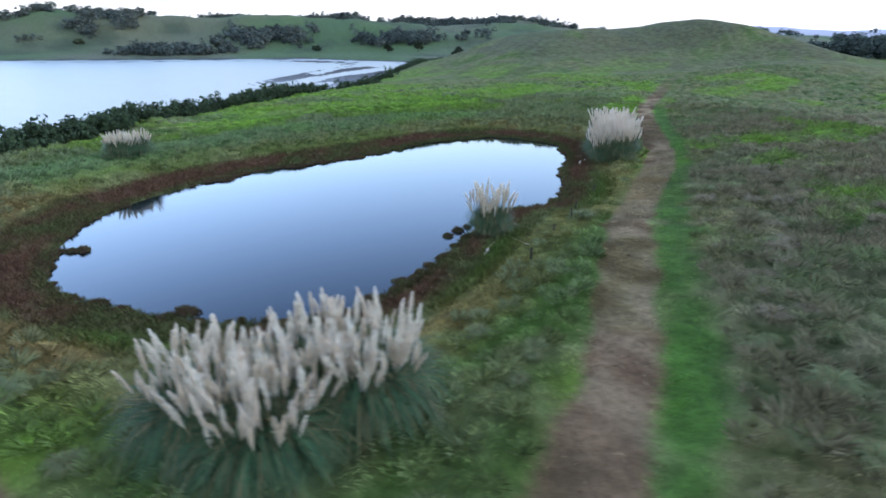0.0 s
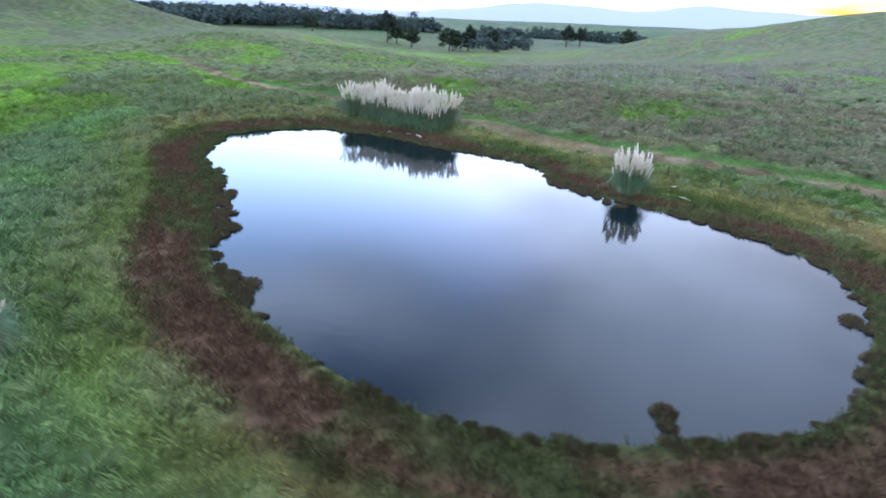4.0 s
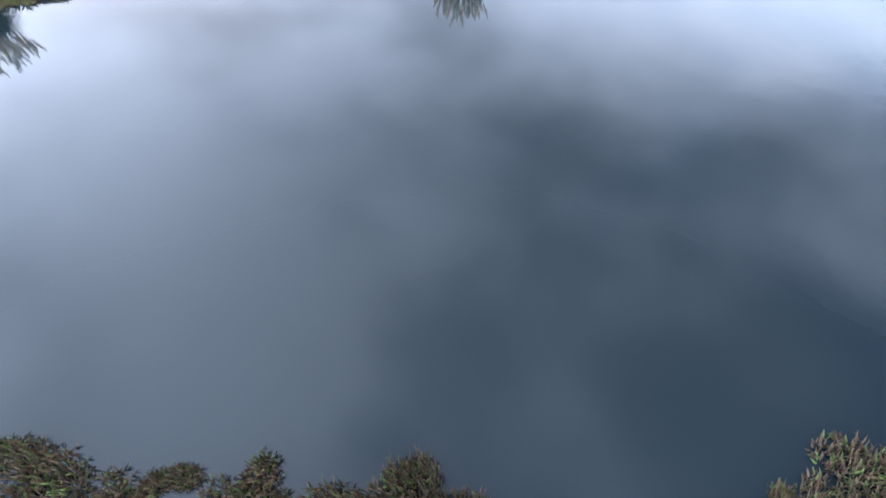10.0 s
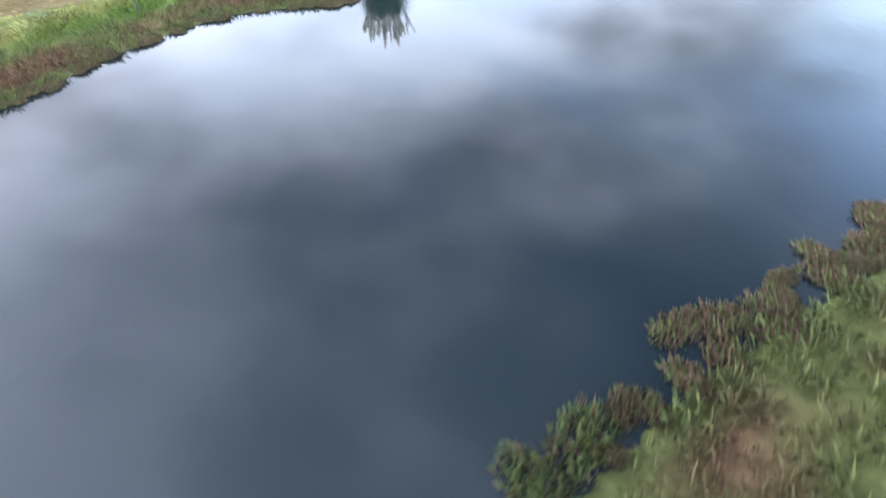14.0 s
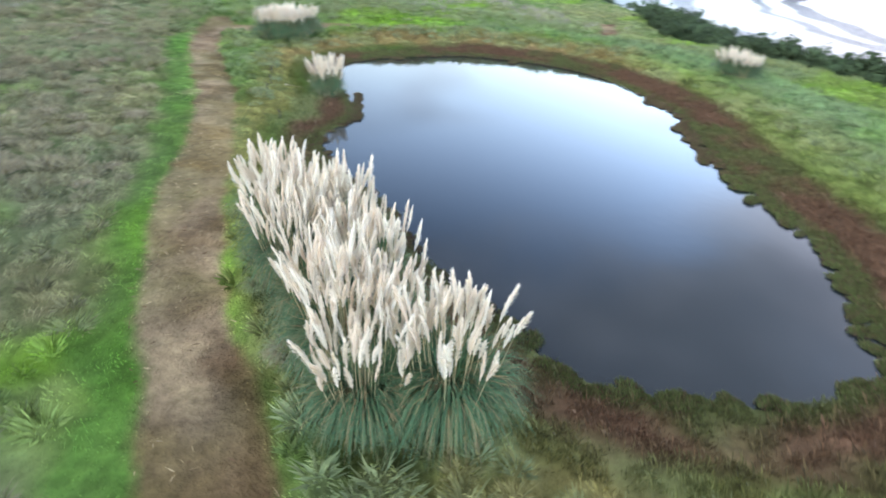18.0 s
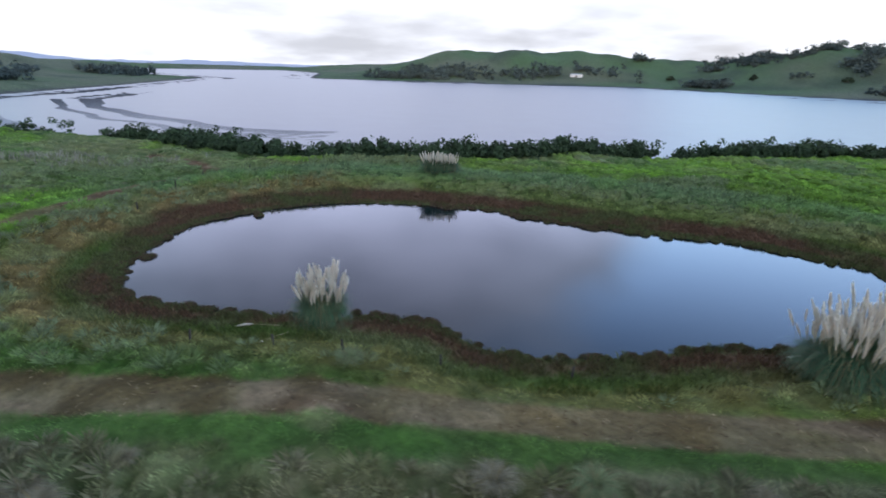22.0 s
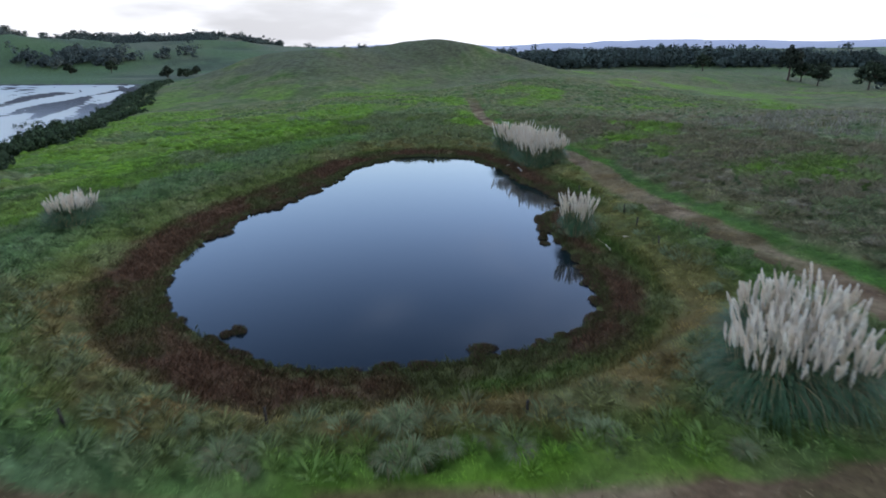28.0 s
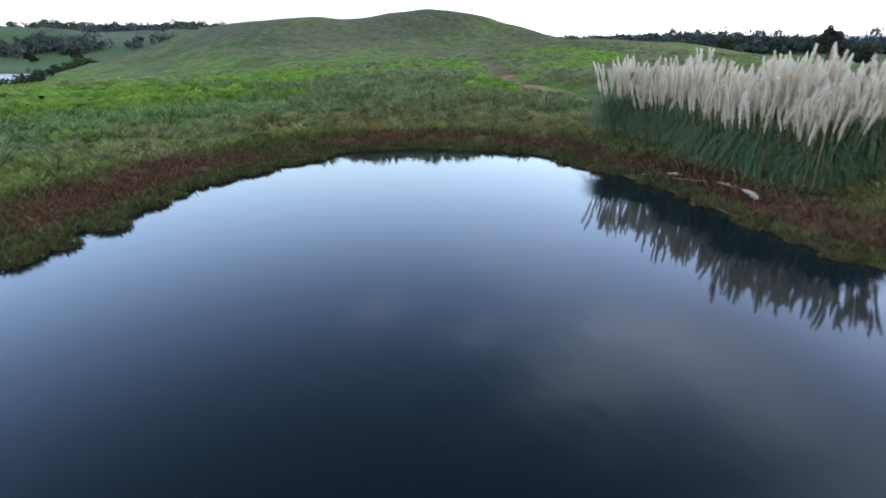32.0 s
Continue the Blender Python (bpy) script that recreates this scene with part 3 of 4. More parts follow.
M_ROOF = plain("pale_roof", (0.62, 0.62, 0.60), 0.45, 0.10, 2.0)

# ---------------------------------------------------------------- builders


def mesh_of(name, verts, faces, mat, tint=None, wet=None, smooth=False):
    """A mesh from arrays: verts (n, 3), faces (m, 3) or (m, 4), and the colour of each vertex."""
    verts, faces = np.asarray(verts, np.float32), np.asarray(faces, np.int32)
    me = bpy.data.meshes.new(name)
    me.vertices.add(len(verts))
    me.vertices.foreach_set("co", verts.ravel())
    k = faces.shape[1]
    me.loops.add(faces.size)
    me.loops.foreach_set("vertex_index", faces.ravel())
    me.polygons.add(len(faces))
    me.polygons.foreach_set("loop_start", np.arange(0, faces.size, k, dtype=np.int32))
    me.polygons.foreach_set("loop_total", np.full(len(faces), k, np.int32))
    if smooth:
        me.polygons.foreach_set("use_smooth", np.ones(len(faces), bool))
    if tint is not None:
        at = me.attributes.new("tint", "FLOAT_COLOR", "POINT")
        rgba = np.ones((len(verts), 4), np.float32)
        rgba[:, :3] = tint
        at.data.foreach_set("color", rgba.ravel())
    if wet is not None:
        at = me.attributes.new("wet", "FLOAT", "POINT")
        at.data.foreach_set("value", np.asarray(wet, np.float32))
    me.update(calc_edges=True)
    me.materials.append(mat)
    return me


def place(name, me, parent=None, m=None, label=""):
    ob = new(name, me)
    if parent is not None:
        ob.parent = parent
    if m is not None:
        ob.matrix_basis = m
    return tagged(ob, label)


def part(name, bm, mat, parent, label=""):
    me = bpy.data.meshes.new(name)
    bm.to_mesh(me)
    bm.free()
    me.materials.append(mat)
    return place(name, me, parent, None, label)


def blades(x, y, z, height, width, lean, tint, way=None):
    """Single bent blades, one triangle pair each; all arguments are arrays of the blades."""
    n = len(x)
    a = rng.random(n) * 2 * math.pi
    b = a + math.pi / 2 + rng.normal(0, 0.5, n)
    if way is not None:
        b = way + rng.normal(0, 0.7, n)
        a = b - math.pi / 2 + rng.normal(0, 0.4, n)
    wx, wy = np.cos(a) * width / 2, np.sin(a) * width / 2
    lx, ly = np.cos(b) * lean, np.sin(b) * lean
    v = np.empty((n, 4, 3), np.float32)
    v[:, 0] = np.stack([x - wx, y - wy, z - 0.03], 1)
    v[:, 1] = np.stack([x + wx, y + wy, z - 0.03], 1)
    v[:, 2] = np.stack([x + wx * 0.7 + lx * 0.4, y + wy * 0.7 + ly * 0.4, z + height * 0.62], 1)
    v[:, 3] = np.stack([x + lx, y + ly, z + height], 1)
    base = np.arange(n, dtype=np.int32)[:, None] * 4
    f = np.concatenate([base + np.array([[0, 1, 2]]), base + np.array([[0, 2, 3]])])
    return v.reshape(-1, 3), f, np.repeat(tint, 4, 0)

# ---------------------------------------------------------------- ground and water
CENTRE = (-3.0, 35.0)


def build_ground():
    n = 720
    radii = [0.0]
    while radii[-1] < 4700:
        r = radii[-1]
        radii.append(r + (0.25 if r < 40 else (r - 40) * 0.033 + 0.25))
    radii = np.array(radii[1:])
    t = np.arange(n) / n * 2 * math.pi
    x = CENTRE[0] + radii[:, None] * np.sin(t)[None]
    y = CENTRE[1] + radii[:, None] * np.cos(t)[None]
    x, y = np.append(x.ravel(), CENTRE[0]), np.append(y.ravel(), CENTRE[1])
    z = land_height(x, y)
    k = len(radii)
    i, j = np.meshgrid(np.arange(k - 1), np.arange(n), indexing="ij")
    i, j = i.ravel(), j.ravel()
    quads = np.stack([i * n + j, i * n + (j + 1) % n, (i + 1) * n + (j + 1) % n, (i + 1) * n + j], 1)[:, ::-1]
    s = ring_distance(SEA, x, y)
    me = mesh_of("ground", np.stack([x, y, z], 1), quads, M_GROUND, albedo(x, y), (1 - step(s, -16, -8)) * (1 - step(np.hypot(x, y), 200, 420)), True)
    tagged(new("ground", me), "rolling green and brown pasture with a dirt track and tidal mudflats", "ground", kind="structure")


def sheet(name, ring, z, mat):
    bm = bmesh.new()
    bm.faces.new([bm.verts.new((px, py, z)) for px, py in ring])
    bmesh.ops.triangulate(bm, faces=bm.faces[:])
    me = bpy.data.meshes.new(name)
    bm.to_mesh(me)
    bm.free()
    me.materials.append(mat)
    return new(name, me)


build_ground()
mid = POND.mean(0)
tagged(sheet("pond_water", mid + (POND - mid) * 1.06, 0.0, M_POND), "still dark pond water that mirrors the cloudy sky", "pond", kind="structure")
circle = [(-600 + 4600 * math.cos(a), 100 + 4600 * math.sin(a)) for a in np.linspace(0, 2 * math.pi, 96, endpoint=False)]
tagged(sheet("estuary_water", circle, SEA_LEVEL, M_SEA), "pale tidal estuary water at low tide", "water", kind="structure")


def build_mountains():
    """The ranges on the skyline, far inland; blue haze is put into their colour and glow."""
    m, nt, b = material("hazed_range")
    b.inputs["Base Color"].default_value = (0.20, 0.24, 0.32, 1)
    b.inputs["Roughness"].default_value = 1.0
    # emission stands in for the veil of air before the ranges
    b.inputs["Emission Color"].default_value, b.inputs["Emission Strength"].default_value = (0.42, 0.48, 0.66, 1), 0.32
    n = 360
    t = np.radians(np.linspace(-40, 140, n))
    deg = np.degrees(t)
    peak = 95 + 60 * fbm(deg, deg * 0, 16, 4, 2.0) + 40 * np.exp(-((deg - 106) / 9) ** 2) + 22 * np.exp(-((deg - 76) / 5) ** 2) + 60 * np.exp(-((deg - 93) / 3.2) ** 2) + 16 * np.exp(-((deg - 83) / 4) ** 2)
    peak = np.maximum(peak * (1 - step(deg, 114, 128)) * step(deg, 22, 45), 2)
    peak = np.maximum(peak, (1 - step(deg, 38, 62)) * (140 - 70 * step(deg, -12, 25) + 26 * fbm(deg, deg * 0, 9, 4, 6.0)))
    v = []
    for rad, f in ((4300, 0.0), (4400, 0.65), (4480, 1.0), (4560, 0.6)):
        v.append(np.stack([rad * np.sin(t), rad * np.cos(t) + 35, -30 + (peak + 30) * f * (1 if f in (0.0, 1.0) else 0.9 + 0.2 * vnoise(deg * 0.9, deg * 0 + f * 9))], 1))
    v = np.concatenate(v)
    q = [(r * n + i, r * n + i + 1, (r + 1) * n + i + 1, (r + 1) * n + i) for r in range(3) for i in range(n - 1)]
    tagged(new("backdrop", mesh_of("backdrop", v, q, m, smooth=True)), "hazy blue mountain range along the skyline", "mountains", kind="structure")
    t = np.radians(np.linspace(250, 300, 120))
    deg = np.degrees(t)
    peak = 40 + 34 * fbm(deg, deg * 0, 7, 4, 3.0)
    v = np.concatenate([np.stack([rad * np.sin(t), rad * np.cos(t) + 35, -30 + (np.maximum(peak, 6) + 30) * f], 1) for rad, f in ((3700, 0.0), (3850, 0.7), (3950, 1.0), (4050, 0.5))])
    q = [(r * 120 + i, r * 120 + i + 1, (r + 1) * 120 + i + 1, (r + 1) * 120 + i) for r in range(3) for i in range(119)]
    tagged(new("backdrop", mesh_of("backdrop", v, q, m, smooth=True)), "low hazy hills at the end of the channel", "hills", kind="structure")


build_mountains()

# ---------------------------------------------------------------- pampas grass


def plume_mesh(k, length, thick):
    """A feathery seed head: fine strands that sweep up from a thin nodding axis to a pointed tip."""
    g = np.random.default_rng(100 + k)
    n = 240
    u = np.sort(g.random(n)) ** 0.85
    bow = length * (0.08 + 0.16 * g.random())
    ax = np.stack([bow * u ** 2.2, 0 * u, length * u * 0.92], 1)
    a = g.random(n) * 2 * math.pi
    swell = np.sin(math.pi * np.clip(0.12 + 0.80 * u, 0, 1)) ** 0.8
    reach = thick * swell * (0.35 + 1.0 * g.random(n) ** 1.5)
    out = np.stack([np.cos(a) + 0.35, np.sin(a), 0 * a], 1)
    rise = length * (0.07 + 0.15 * g.random(n))
    side = np.stack([-np.sin(a), np.cos(a), 0 * a], 1) * (0.0055 + 0.0085 * g.random(n))[:, None]
    mid_ = ax + out * reach[:, None] * 0.60 + [0, 0, 1] * rise[:, None] * 0.70
    tip = ax + out * reach[:, None] * 1.05 + [0, 0, 1] * (rise * (0.75 + 0.55 * g.random(n)))[:, None]
    v = np.stack([ax - side * 0.4, mid_ - side, tip, mid_ + side], 1).reshape(-1, 3)
    f = np.arange(n)[:, None] * 4 + np.array([[0, 1, 2, 3]])
    # the dense heart of the head
    rings, seg = 7, 5
    core, cf = [], []
    for i in range(rings):
        h = i / (rings - 1)
        r = thick * 0.46 * math.sin(math.pi * (0.10 + 0.86 * h)) ** 0.8
        core += [(bow * h ** 2.2 + r * math.cos(6.2832 * j / seg) * g.uniform(0.6, 1.3), r * math.sin(6.2832 * j / seg) * g.uniform(0.6, 1.3), length * h) for j in range(seg)]
    for i in range(rings - 1):
        cf += [(len(v) + i * seg + j, len(v) + i * seg + (j + 1) % seg, len(v) + (i + 1) * seg + (j + 1) % seg, len(v) + (i + 1) * seg + j) for j in range(seg)]
    return mesh_of("plume", np.concatenate([v, core]), np.concatenate([f, cf]), M_PLUME)


def stalk_mesh(length):
    n, rings = 5, 4
    v, f = [], []
    for i in range(rings):
        r, h = 0.011 - 0.002 * i, length * i / (rings - 1)
        v += [(r * math.cos(2 * math.pi * j / n), r * math.sin(2 * math.pi * j / n), h) for j in range(n)]
    for i in range(rings - 1):
        f += [(i * n + j, i * n + (j + 1) % n, (i + 1) * n + (j + 1) % n, (i + 1) * n + j) for j in range(n)]
    return mesh_of("stalk", v, f, M_STALK, smooth=True)


PLUMES = [plume_mesh(k, 0.54 + 0.035 * k, 0.064 + 0.008 * (k % 4)) for k in range(7)]
STALK = stalk_mesh(1.0)


def leaf_mound(seed, count, radius, height, green, wide=0.012, name="foliage", mat=None):
    """The fountain of long arching leaves at the foot."""
    g = np.random.default_rng(seed)
    a = g.random(count) * 2 * math.pi
    foot = radius * 0.35 * np.sqrt(g.random(count))
    reach = radius * (0.35 + 0.75 * g.random(count))
    top = height * (0.65 + 0.5 * g.random(count))
    droop = 0.25 + 0.65 * g.random(count)
    w = wide + wide * g.random(count)
    steps = np.array([0, 0.25, 0.5, 0.75, 1.0])
    v = []
    for u in steps:
        r = foot + (reach - 0) * u ** 1.3
        z = top * (1 - (1 - u) ** 2) - droop * top * u ** 3.2
        ww = w * (1 - u) ** 0.5 * (0.6 + 0.4 * (u < 0.6)) + 0.002
        c = np.stack([np.cos(a) * r, np.sin(a) * r, z], 1)
        s = np.stack([-np.sin(a), np.cos(a), 0 * a], 1) * ww[:, None]
        v += [c - s, c + s]
    v = np.stack(v, 1).reshape(-1, 3)
    base = np.arange(count)[:, None] * 10
    f = np.concatenate([base + np.array([[2 * i, 2 * i + 1, 2 * i + 3, 2 * i + 2]]) for i in range(4)])
    dead = g.random(count) < 0.18
    tint = np.where(dead[:, None], np.array((0.24, 0.19, 0.09)), np.array(green) * (0.8 + 0.5 * g.random(count))[:, None])
    return mesh_of(name, v, f, mat or M_LEAF, np.repeat(tint, 10, 0), smooth=True)


MOUNDS = [leaf_mound(40 + k, 2100, 1.50, 1.62, (0.060, 0.124, 0.056), 0.010) for k in range(3)]


def pampas(x, y, size, plumes, seed, label, group, spread=0.55, tall=1.0, skirt=1.0):
    g = np.random.default_rng(seed)
    z = float(land_height(np.array([x]), np.array([y]))[0])
    plant = tagged(new("pampas_grass"), label, "pampas grass", group)
    plant.matrix_basis = pose(x, y, z - 0.03, 0, 0, g.random() * 360) @ Matrix.Scale(size, 4)
    place("foliage", MOUNDS[seed % 3], plant, Matrix.Diagonal((skirt, skirt, 1, 1)))
    for i in range(plumes):
        a, r = g.random() * 2 * math.pi, spread * math.sqrt(g.random())
        lean = 1 + 13 * r / spread + g.normal(0, 4.0)
        length = tall * (1.08 + 0.72 * g.random() + 0.26 * (1 - r / spread))
        base = Matrix.Translation((math.cos(a) * r, math.sin(a) * r, 0.15)) @ Matrix.Rotation(a, 4, "Z") @ Matrix.Rotation(radians(lean), 4, "Y")
        place("plume", PLUMES[int(g.integers(7))], plant, base @ Matrix.Translation((0, 0, length)) @ Matrix.Rotation(g.random() * 6.28, 4, "Z") @ Matrix.Scale(0.74 + 0.40 * g.random(), 4))
        place("stalk", STALK, plant, base @ Matrix.Diagonal((1, 1, length + 0.06, 1)))
    return plant


ROW = "pampas grass row on the pond bank"
g0 = np.random.default_rng(5)
for i in range(12):
    u = i // 2 / 5
    sx, sy = 12.55 + 2.40 * u, 40.5 + 8.2 * u
    off = (-0.68 if i % 2 else 0.68) + g0.normal(0, 0.15)
    pampas(sx + off * 0.95, sy - off * 0.28 + g0.normal(0, 0.2), 0.84 + 0.28 * g0.random(), 66 + int(g0.integers(22)), 200 + i,
           "pampas grass with cream plumes in a dense row on the bank", ROW, 0.68, 1.05, 0.86)
for i, (bx, by, n, s) in enumerate(((-5.0, 9.2, 72, 1.05), (-3.6, 8.6, 78, 1.08), (-1.7, 10.2, 80, 1.12), (-2.9, 10.5, 66, 1.08))):
    pampas(bx, by, s, n + 16, 300 + i, "tall pampas grass with cream plumes where two tracks meet", "pampas grass by the track fork", 0.85, 0.86)
pampas(2.3, 25.0, 1.02, 92, 320, "single pampas grass with cream plumes at the water edge", "", 0.62, 0.92, 0.72)
pampas(-23.4, 38.5, 0.92, 64, 330, "wide pampas grass with short pale plumes above the shore", "", 0.80, 0.72, 0.90)
pampas(-22.9, 39.7, 0.88, 54, 331, "wide pampas grass with short pale plumes above the shore", "", 0.80, 0.72, 0.90)


def fallen(x, y, z, bearing, droop, length):
    """A broken plume lying with its stalk."""
    t = tagged(new("fallen_plume"), "broken pale pampas plume lying with its dry stalk", "plume", "fallen pampas plumes")
    t.matrix_basis = pose(x, y, z) @ Matrix.Rotation(radians(90 - bearing), 4, "Z") @ Matrix.Rotation(radians(90 - droop), 4, "Y")
    place("stalk", STALK, t, Matrix.Diagonal((1.2, 1.2, length, 1)))
    place("plume", PLUMES[int(length * 10) % 7], t, Matrix.Translation((0, 0, length)))


def ground_z(x, y):
    return float(land_height(np.array([x]), np.array([y]))[0])


fallen(14.9, 42.6, ground_z(14.9, 42.6) + 0.55, 205, -6, 1.3)
for fx, fy, fb, fl in ((10.6, 43.9, 160, 1.2), (10.9, 42.6, 200, 1.0), (10.3, 44.8, 120, 0.8), (2.4, 23.4, 200, 1.1), (3.2, 23.6, 150, 1.0)):
    fallen(fx, fy, ground_z(fx, fy) + 0.16, fb, 2, fl)

# ---------------------------------------------------------------- fence posts


def post_mesh(k):
    g = np.random.default_rng(60 + k)
    bm = bmesh.new()
    bmesh.ops.create_cone(bm, cap_ends=True, segments=8, radius1=0.046, radius2=0.040, depth=1.1)
    for v in bm.verts:
        v.co += Vector(g.normal(0, 0.006, 3)) + Vector((0, 0, 0.12 + (0.04 * g.random() if v.co.z > 0 else 0)))
    me = bpy.data.meshes.new("fence_post")
    bm.to_mesh(me)
    bm.free()
    me.materials.append(M_POST)
    return me


POSTS = [post_mesh(k) for k in range(3)]
for i, (px, py) in enumerate(((9.2, 32.4), (7.2, 28.4), (6.3, 25.2), (5.0, 23.0), (3.6, 20.2), (-11.2, 11.9), (-17.3, 15.5), (-22.0, 17.4), (-24.6, 19.2),
                              (-27.0, 20.5), (-31.0, 22.9), (15.6, 55.8), (13.2, 57.2), (11.2, 60.0), (9.4, 62.4), (7.2, 64.0), (4.6, 65.0), (3.0, 65.6))):
    pz = float(land_height(np.array([px]), np.array([py]))[0])
    ob = place("fence_post", POSTS[i % 3], None, pose(px, py, pz - 0.16, 4 * math.sin(i * 2.1), 5 * math.cos(i * 1.3), i * 40))
    tagged(ob, "weathered round timber fence post standing in grass", "fence post", "fence posts round the pond")
for i, (px, py) in enumerate(((7.8, 33.9), (9.8, 51.1))):
    ob = place("fence_post", POSTS[i], None, pose(px, py, -0.55, 3, 4 - 8 * i, 0))
    tagged(ob, "dark wet fence post standing in the pond shallows", "fence post", "posts in the water")

for i, (px, py) in enumerate(((70.5, -12.4), (64.6, -13.9), (58.2, -15.2), (52.6, -17.8), (47.5, -19.3), (42.0, -20.8), (36.4, -22.6), (30.5, -24.4))):
    pz = float(land_height(np.array([px]), np.array([py]))[0])
    ob = place("fence_post", POSTS[i % 3], None, pose(px, py, pz, 3 * math.sin(i * 1.7), 3 * math.cos(i * 2.3), i * 70))
    tagged(ob, "dark timber fence post on the tussocky hillside", "fence post", "fence posts on the hillside")

# ---------------------------------------------------------------- trees and scrub


def leaf_cloud(g, centres, radii, per, size):
    """Loose leaves round clump centres: small bent quads, thicker towards the outside."""
    n = len(centres) * per
    c, r = np.repeat(centres, per, 0), np.repeat(radii, per, 0)
    d = g.normal(0, 1, (n, 3))
    d /= np.linalg.norm(d, axis=1)[:, None]
    p = c + d * r * (0.55 + 0.5 * g.random(n))[:, None]
    u = np.cross(d, g.normal(0, 1, (n, 3)))
    u /= np.linalg.norm(u, axis=1)[:, None] + 1e-9
    w = np.cross(d, u)
    s = (size * (0.6 + 0.8 * g.random(n)))[:, None]
    v = np.stack([p - u * s, p + w * s * 0.6 + d * s * 0.3, p + u * s, p - w * s * 0.6 + d * s * 0.3], 1).reshape(-1, 3)
    return v, np.arange(n)[:, None] * 4 + np.array([[0, 1, 2, 3]])


def tube(bm, a, b, ra, rb, seg=7):
    a, b = Vector(a), Vector(b)
    m = (b - a).to_track_quat("Z", "Y").to_matrix().to_4x4()
    rings = []
    for p, r in ((a, ra), (a.lerp(b, 0.5) + Vector((0.04 * (b - a).length, 0, 0)), (ra + rb) / 2), (b, rb)):
        rings.append([bm.verts.new(Matrix.Translation(p) @ m @ Vector((r * math.cos(6.2832 * j / seg), r * math.sin(6.2832 * j / seg), 0))) for j in range(seg)])
    for lo, hi in zip(rings[:-1], rings[1:]):
        for j in range(seg):
            bm.faces.new((lo[j], lo[(j + 1) % seg], hi[(j + 1) % seg], hi[j]))


def tree_parts(seed, height, spread, green, leaf, clumps=26, per=70, bare=0.35):
    """Meshes of a trunk with limbs and of its crown, standing at the origin."""
    g = np.random.default_rng(seed)
    bm = bmesh.new()
    fork = Vector((g.normal(0, 0.03) * height, g.normal(0, 0.03) * height, height * bare))
    tube(bm, (0, 0, -0.5), fork, height * 0.035, height * 0.024)
    centres, radii = [], []
    for i in range(clumps):
        a, q = g.random() * 6.283, g.random()
        end = Vector((math.cos(a) * spread * math.sqrt(q), math.sin(a) * spread * math.sqrt(q), height * (bare + (0.95 - bare) * g.random() ** 0.8 * (1 - 0.45 * q))))
        if i % 2 == 0:
            tube(bm, fork.lerp(Vector((0, 0, height * bare * 0.8)), g.random() * 0.5), end, height * 0.013, height * 0.004, 5)
        centres.append(end)
        radii.append([spread * (0.24 + 0.20 * g.random())] * 2 + [height * (0.07 + 0.06 * g.random())])
    me = bpy.data.meshes.new("trunk")
    bm.to_mesh(me)
    bm.free()
    me.materials.append(M_BARK)
    v, f = leaf_cloud(g, np.array(centres), np.array(radii), per, leaf)
    tint = np.array(green)[None] * (0.8 + 0.4 * np.repeat(g.random(len(v) // 4), 4))[:, None]
    return me, mesh_of("crown", v, f, M_TREE, tint)


KINDS = [tree_parts(500 + k, h, w, c, leaf, n, per, bare) for k, (h, w, c, leaf, n, per, bare) in enumerate((
    (9.0, 4.6, (0.030, 0.042, 0.022), 0.46, 34, 60, 0.18), (12.0, 5.0, (0.034, 0.050, 0.025), 0.55, 34, 50, 0.3),
    (15.0, 4.0, (0.030, 0.040, 0.024), 0.6, 34, 45, 0.45), (6.0, 4.2, (0.036, 0.055, 0.024), 0.40, 26, 55, 0.12)))]


def tree(x, y, kind, size, label, group=""):
    z = float(land_height(np.array([x]), np.array([y]))[0])
    t = tagged(new("tree"), label, "tree", group)
    t.matrix_basis = pose(x, y, z - 0.1, 0, 0, (x * 7 + y * 13) % 360) @ Matrix.Scale(size, 4)
    place("trunk", KINDS[kind][0], t)
    place("crown", KINDS[kind][1], t)


def bearing_xy(ex, ey, bearing, metres):
    return ex + metres * math.sin(radians(bearing)), ey + metres * math.cos(radians(bearing))


tree(-1.6, -59.4, 0, 1.25, "dense dark evergreen tree alone on the grassy slope")
for i, (bearing, metres, kind, size) in enumerate(((63.5, 330, 2, 1.15), (64.5, 336, 1, 0.9), (56, 360, 1, 0.9), (70, 300, 1, 1.1), (72, 310, 2, 0.9), (74.5, 330, 2, 0.8),
                                                   (82, 420, 2, 1.0), (83.3, 425, 2, 0.9), (88, 380, 1, 1.0), (66, 320, 1, 1.0))):
    tree(*bearing_xy(-10, 30, bearing, metres), kind, size, "tall dark tree at the wood edge beyond the knoll", "trees at the wood edge")
for i, (bearing, metres, kind, size) in enumerate(((-6, 705, 0, 1.2), (-3, 690, 1, 1.1), (1, 560, 0, 1.2), (2.5, 570, 3, 1.5), (-13, 760, 3, 1.4), (-22, 800, 0, 1.1), (-33, 900, 3, 1.4),
                                                   (-40, 960, 0, 1.2), (-47, 1040, 3, 1.5), (3.6, 600, 0, 1.0))):
    tree(*bearing_xy(0, 10, bearing, metres), kind, size, "round dark tree alone in pasture across the estuary", "lone trees across the estuary")
for i, (px, py, ps) in enumerate(((11.3, -62.2, 0.36), (14.0, -60.0, 0.28), (8.1, -61.3, 0.3), (16.5, -64.0, 0.32), (9.5, -65.0, 0.3))):
    tree(px, py, 3, ps, "low dark bush on the slope beside the lone tree", "bushes on the slope")
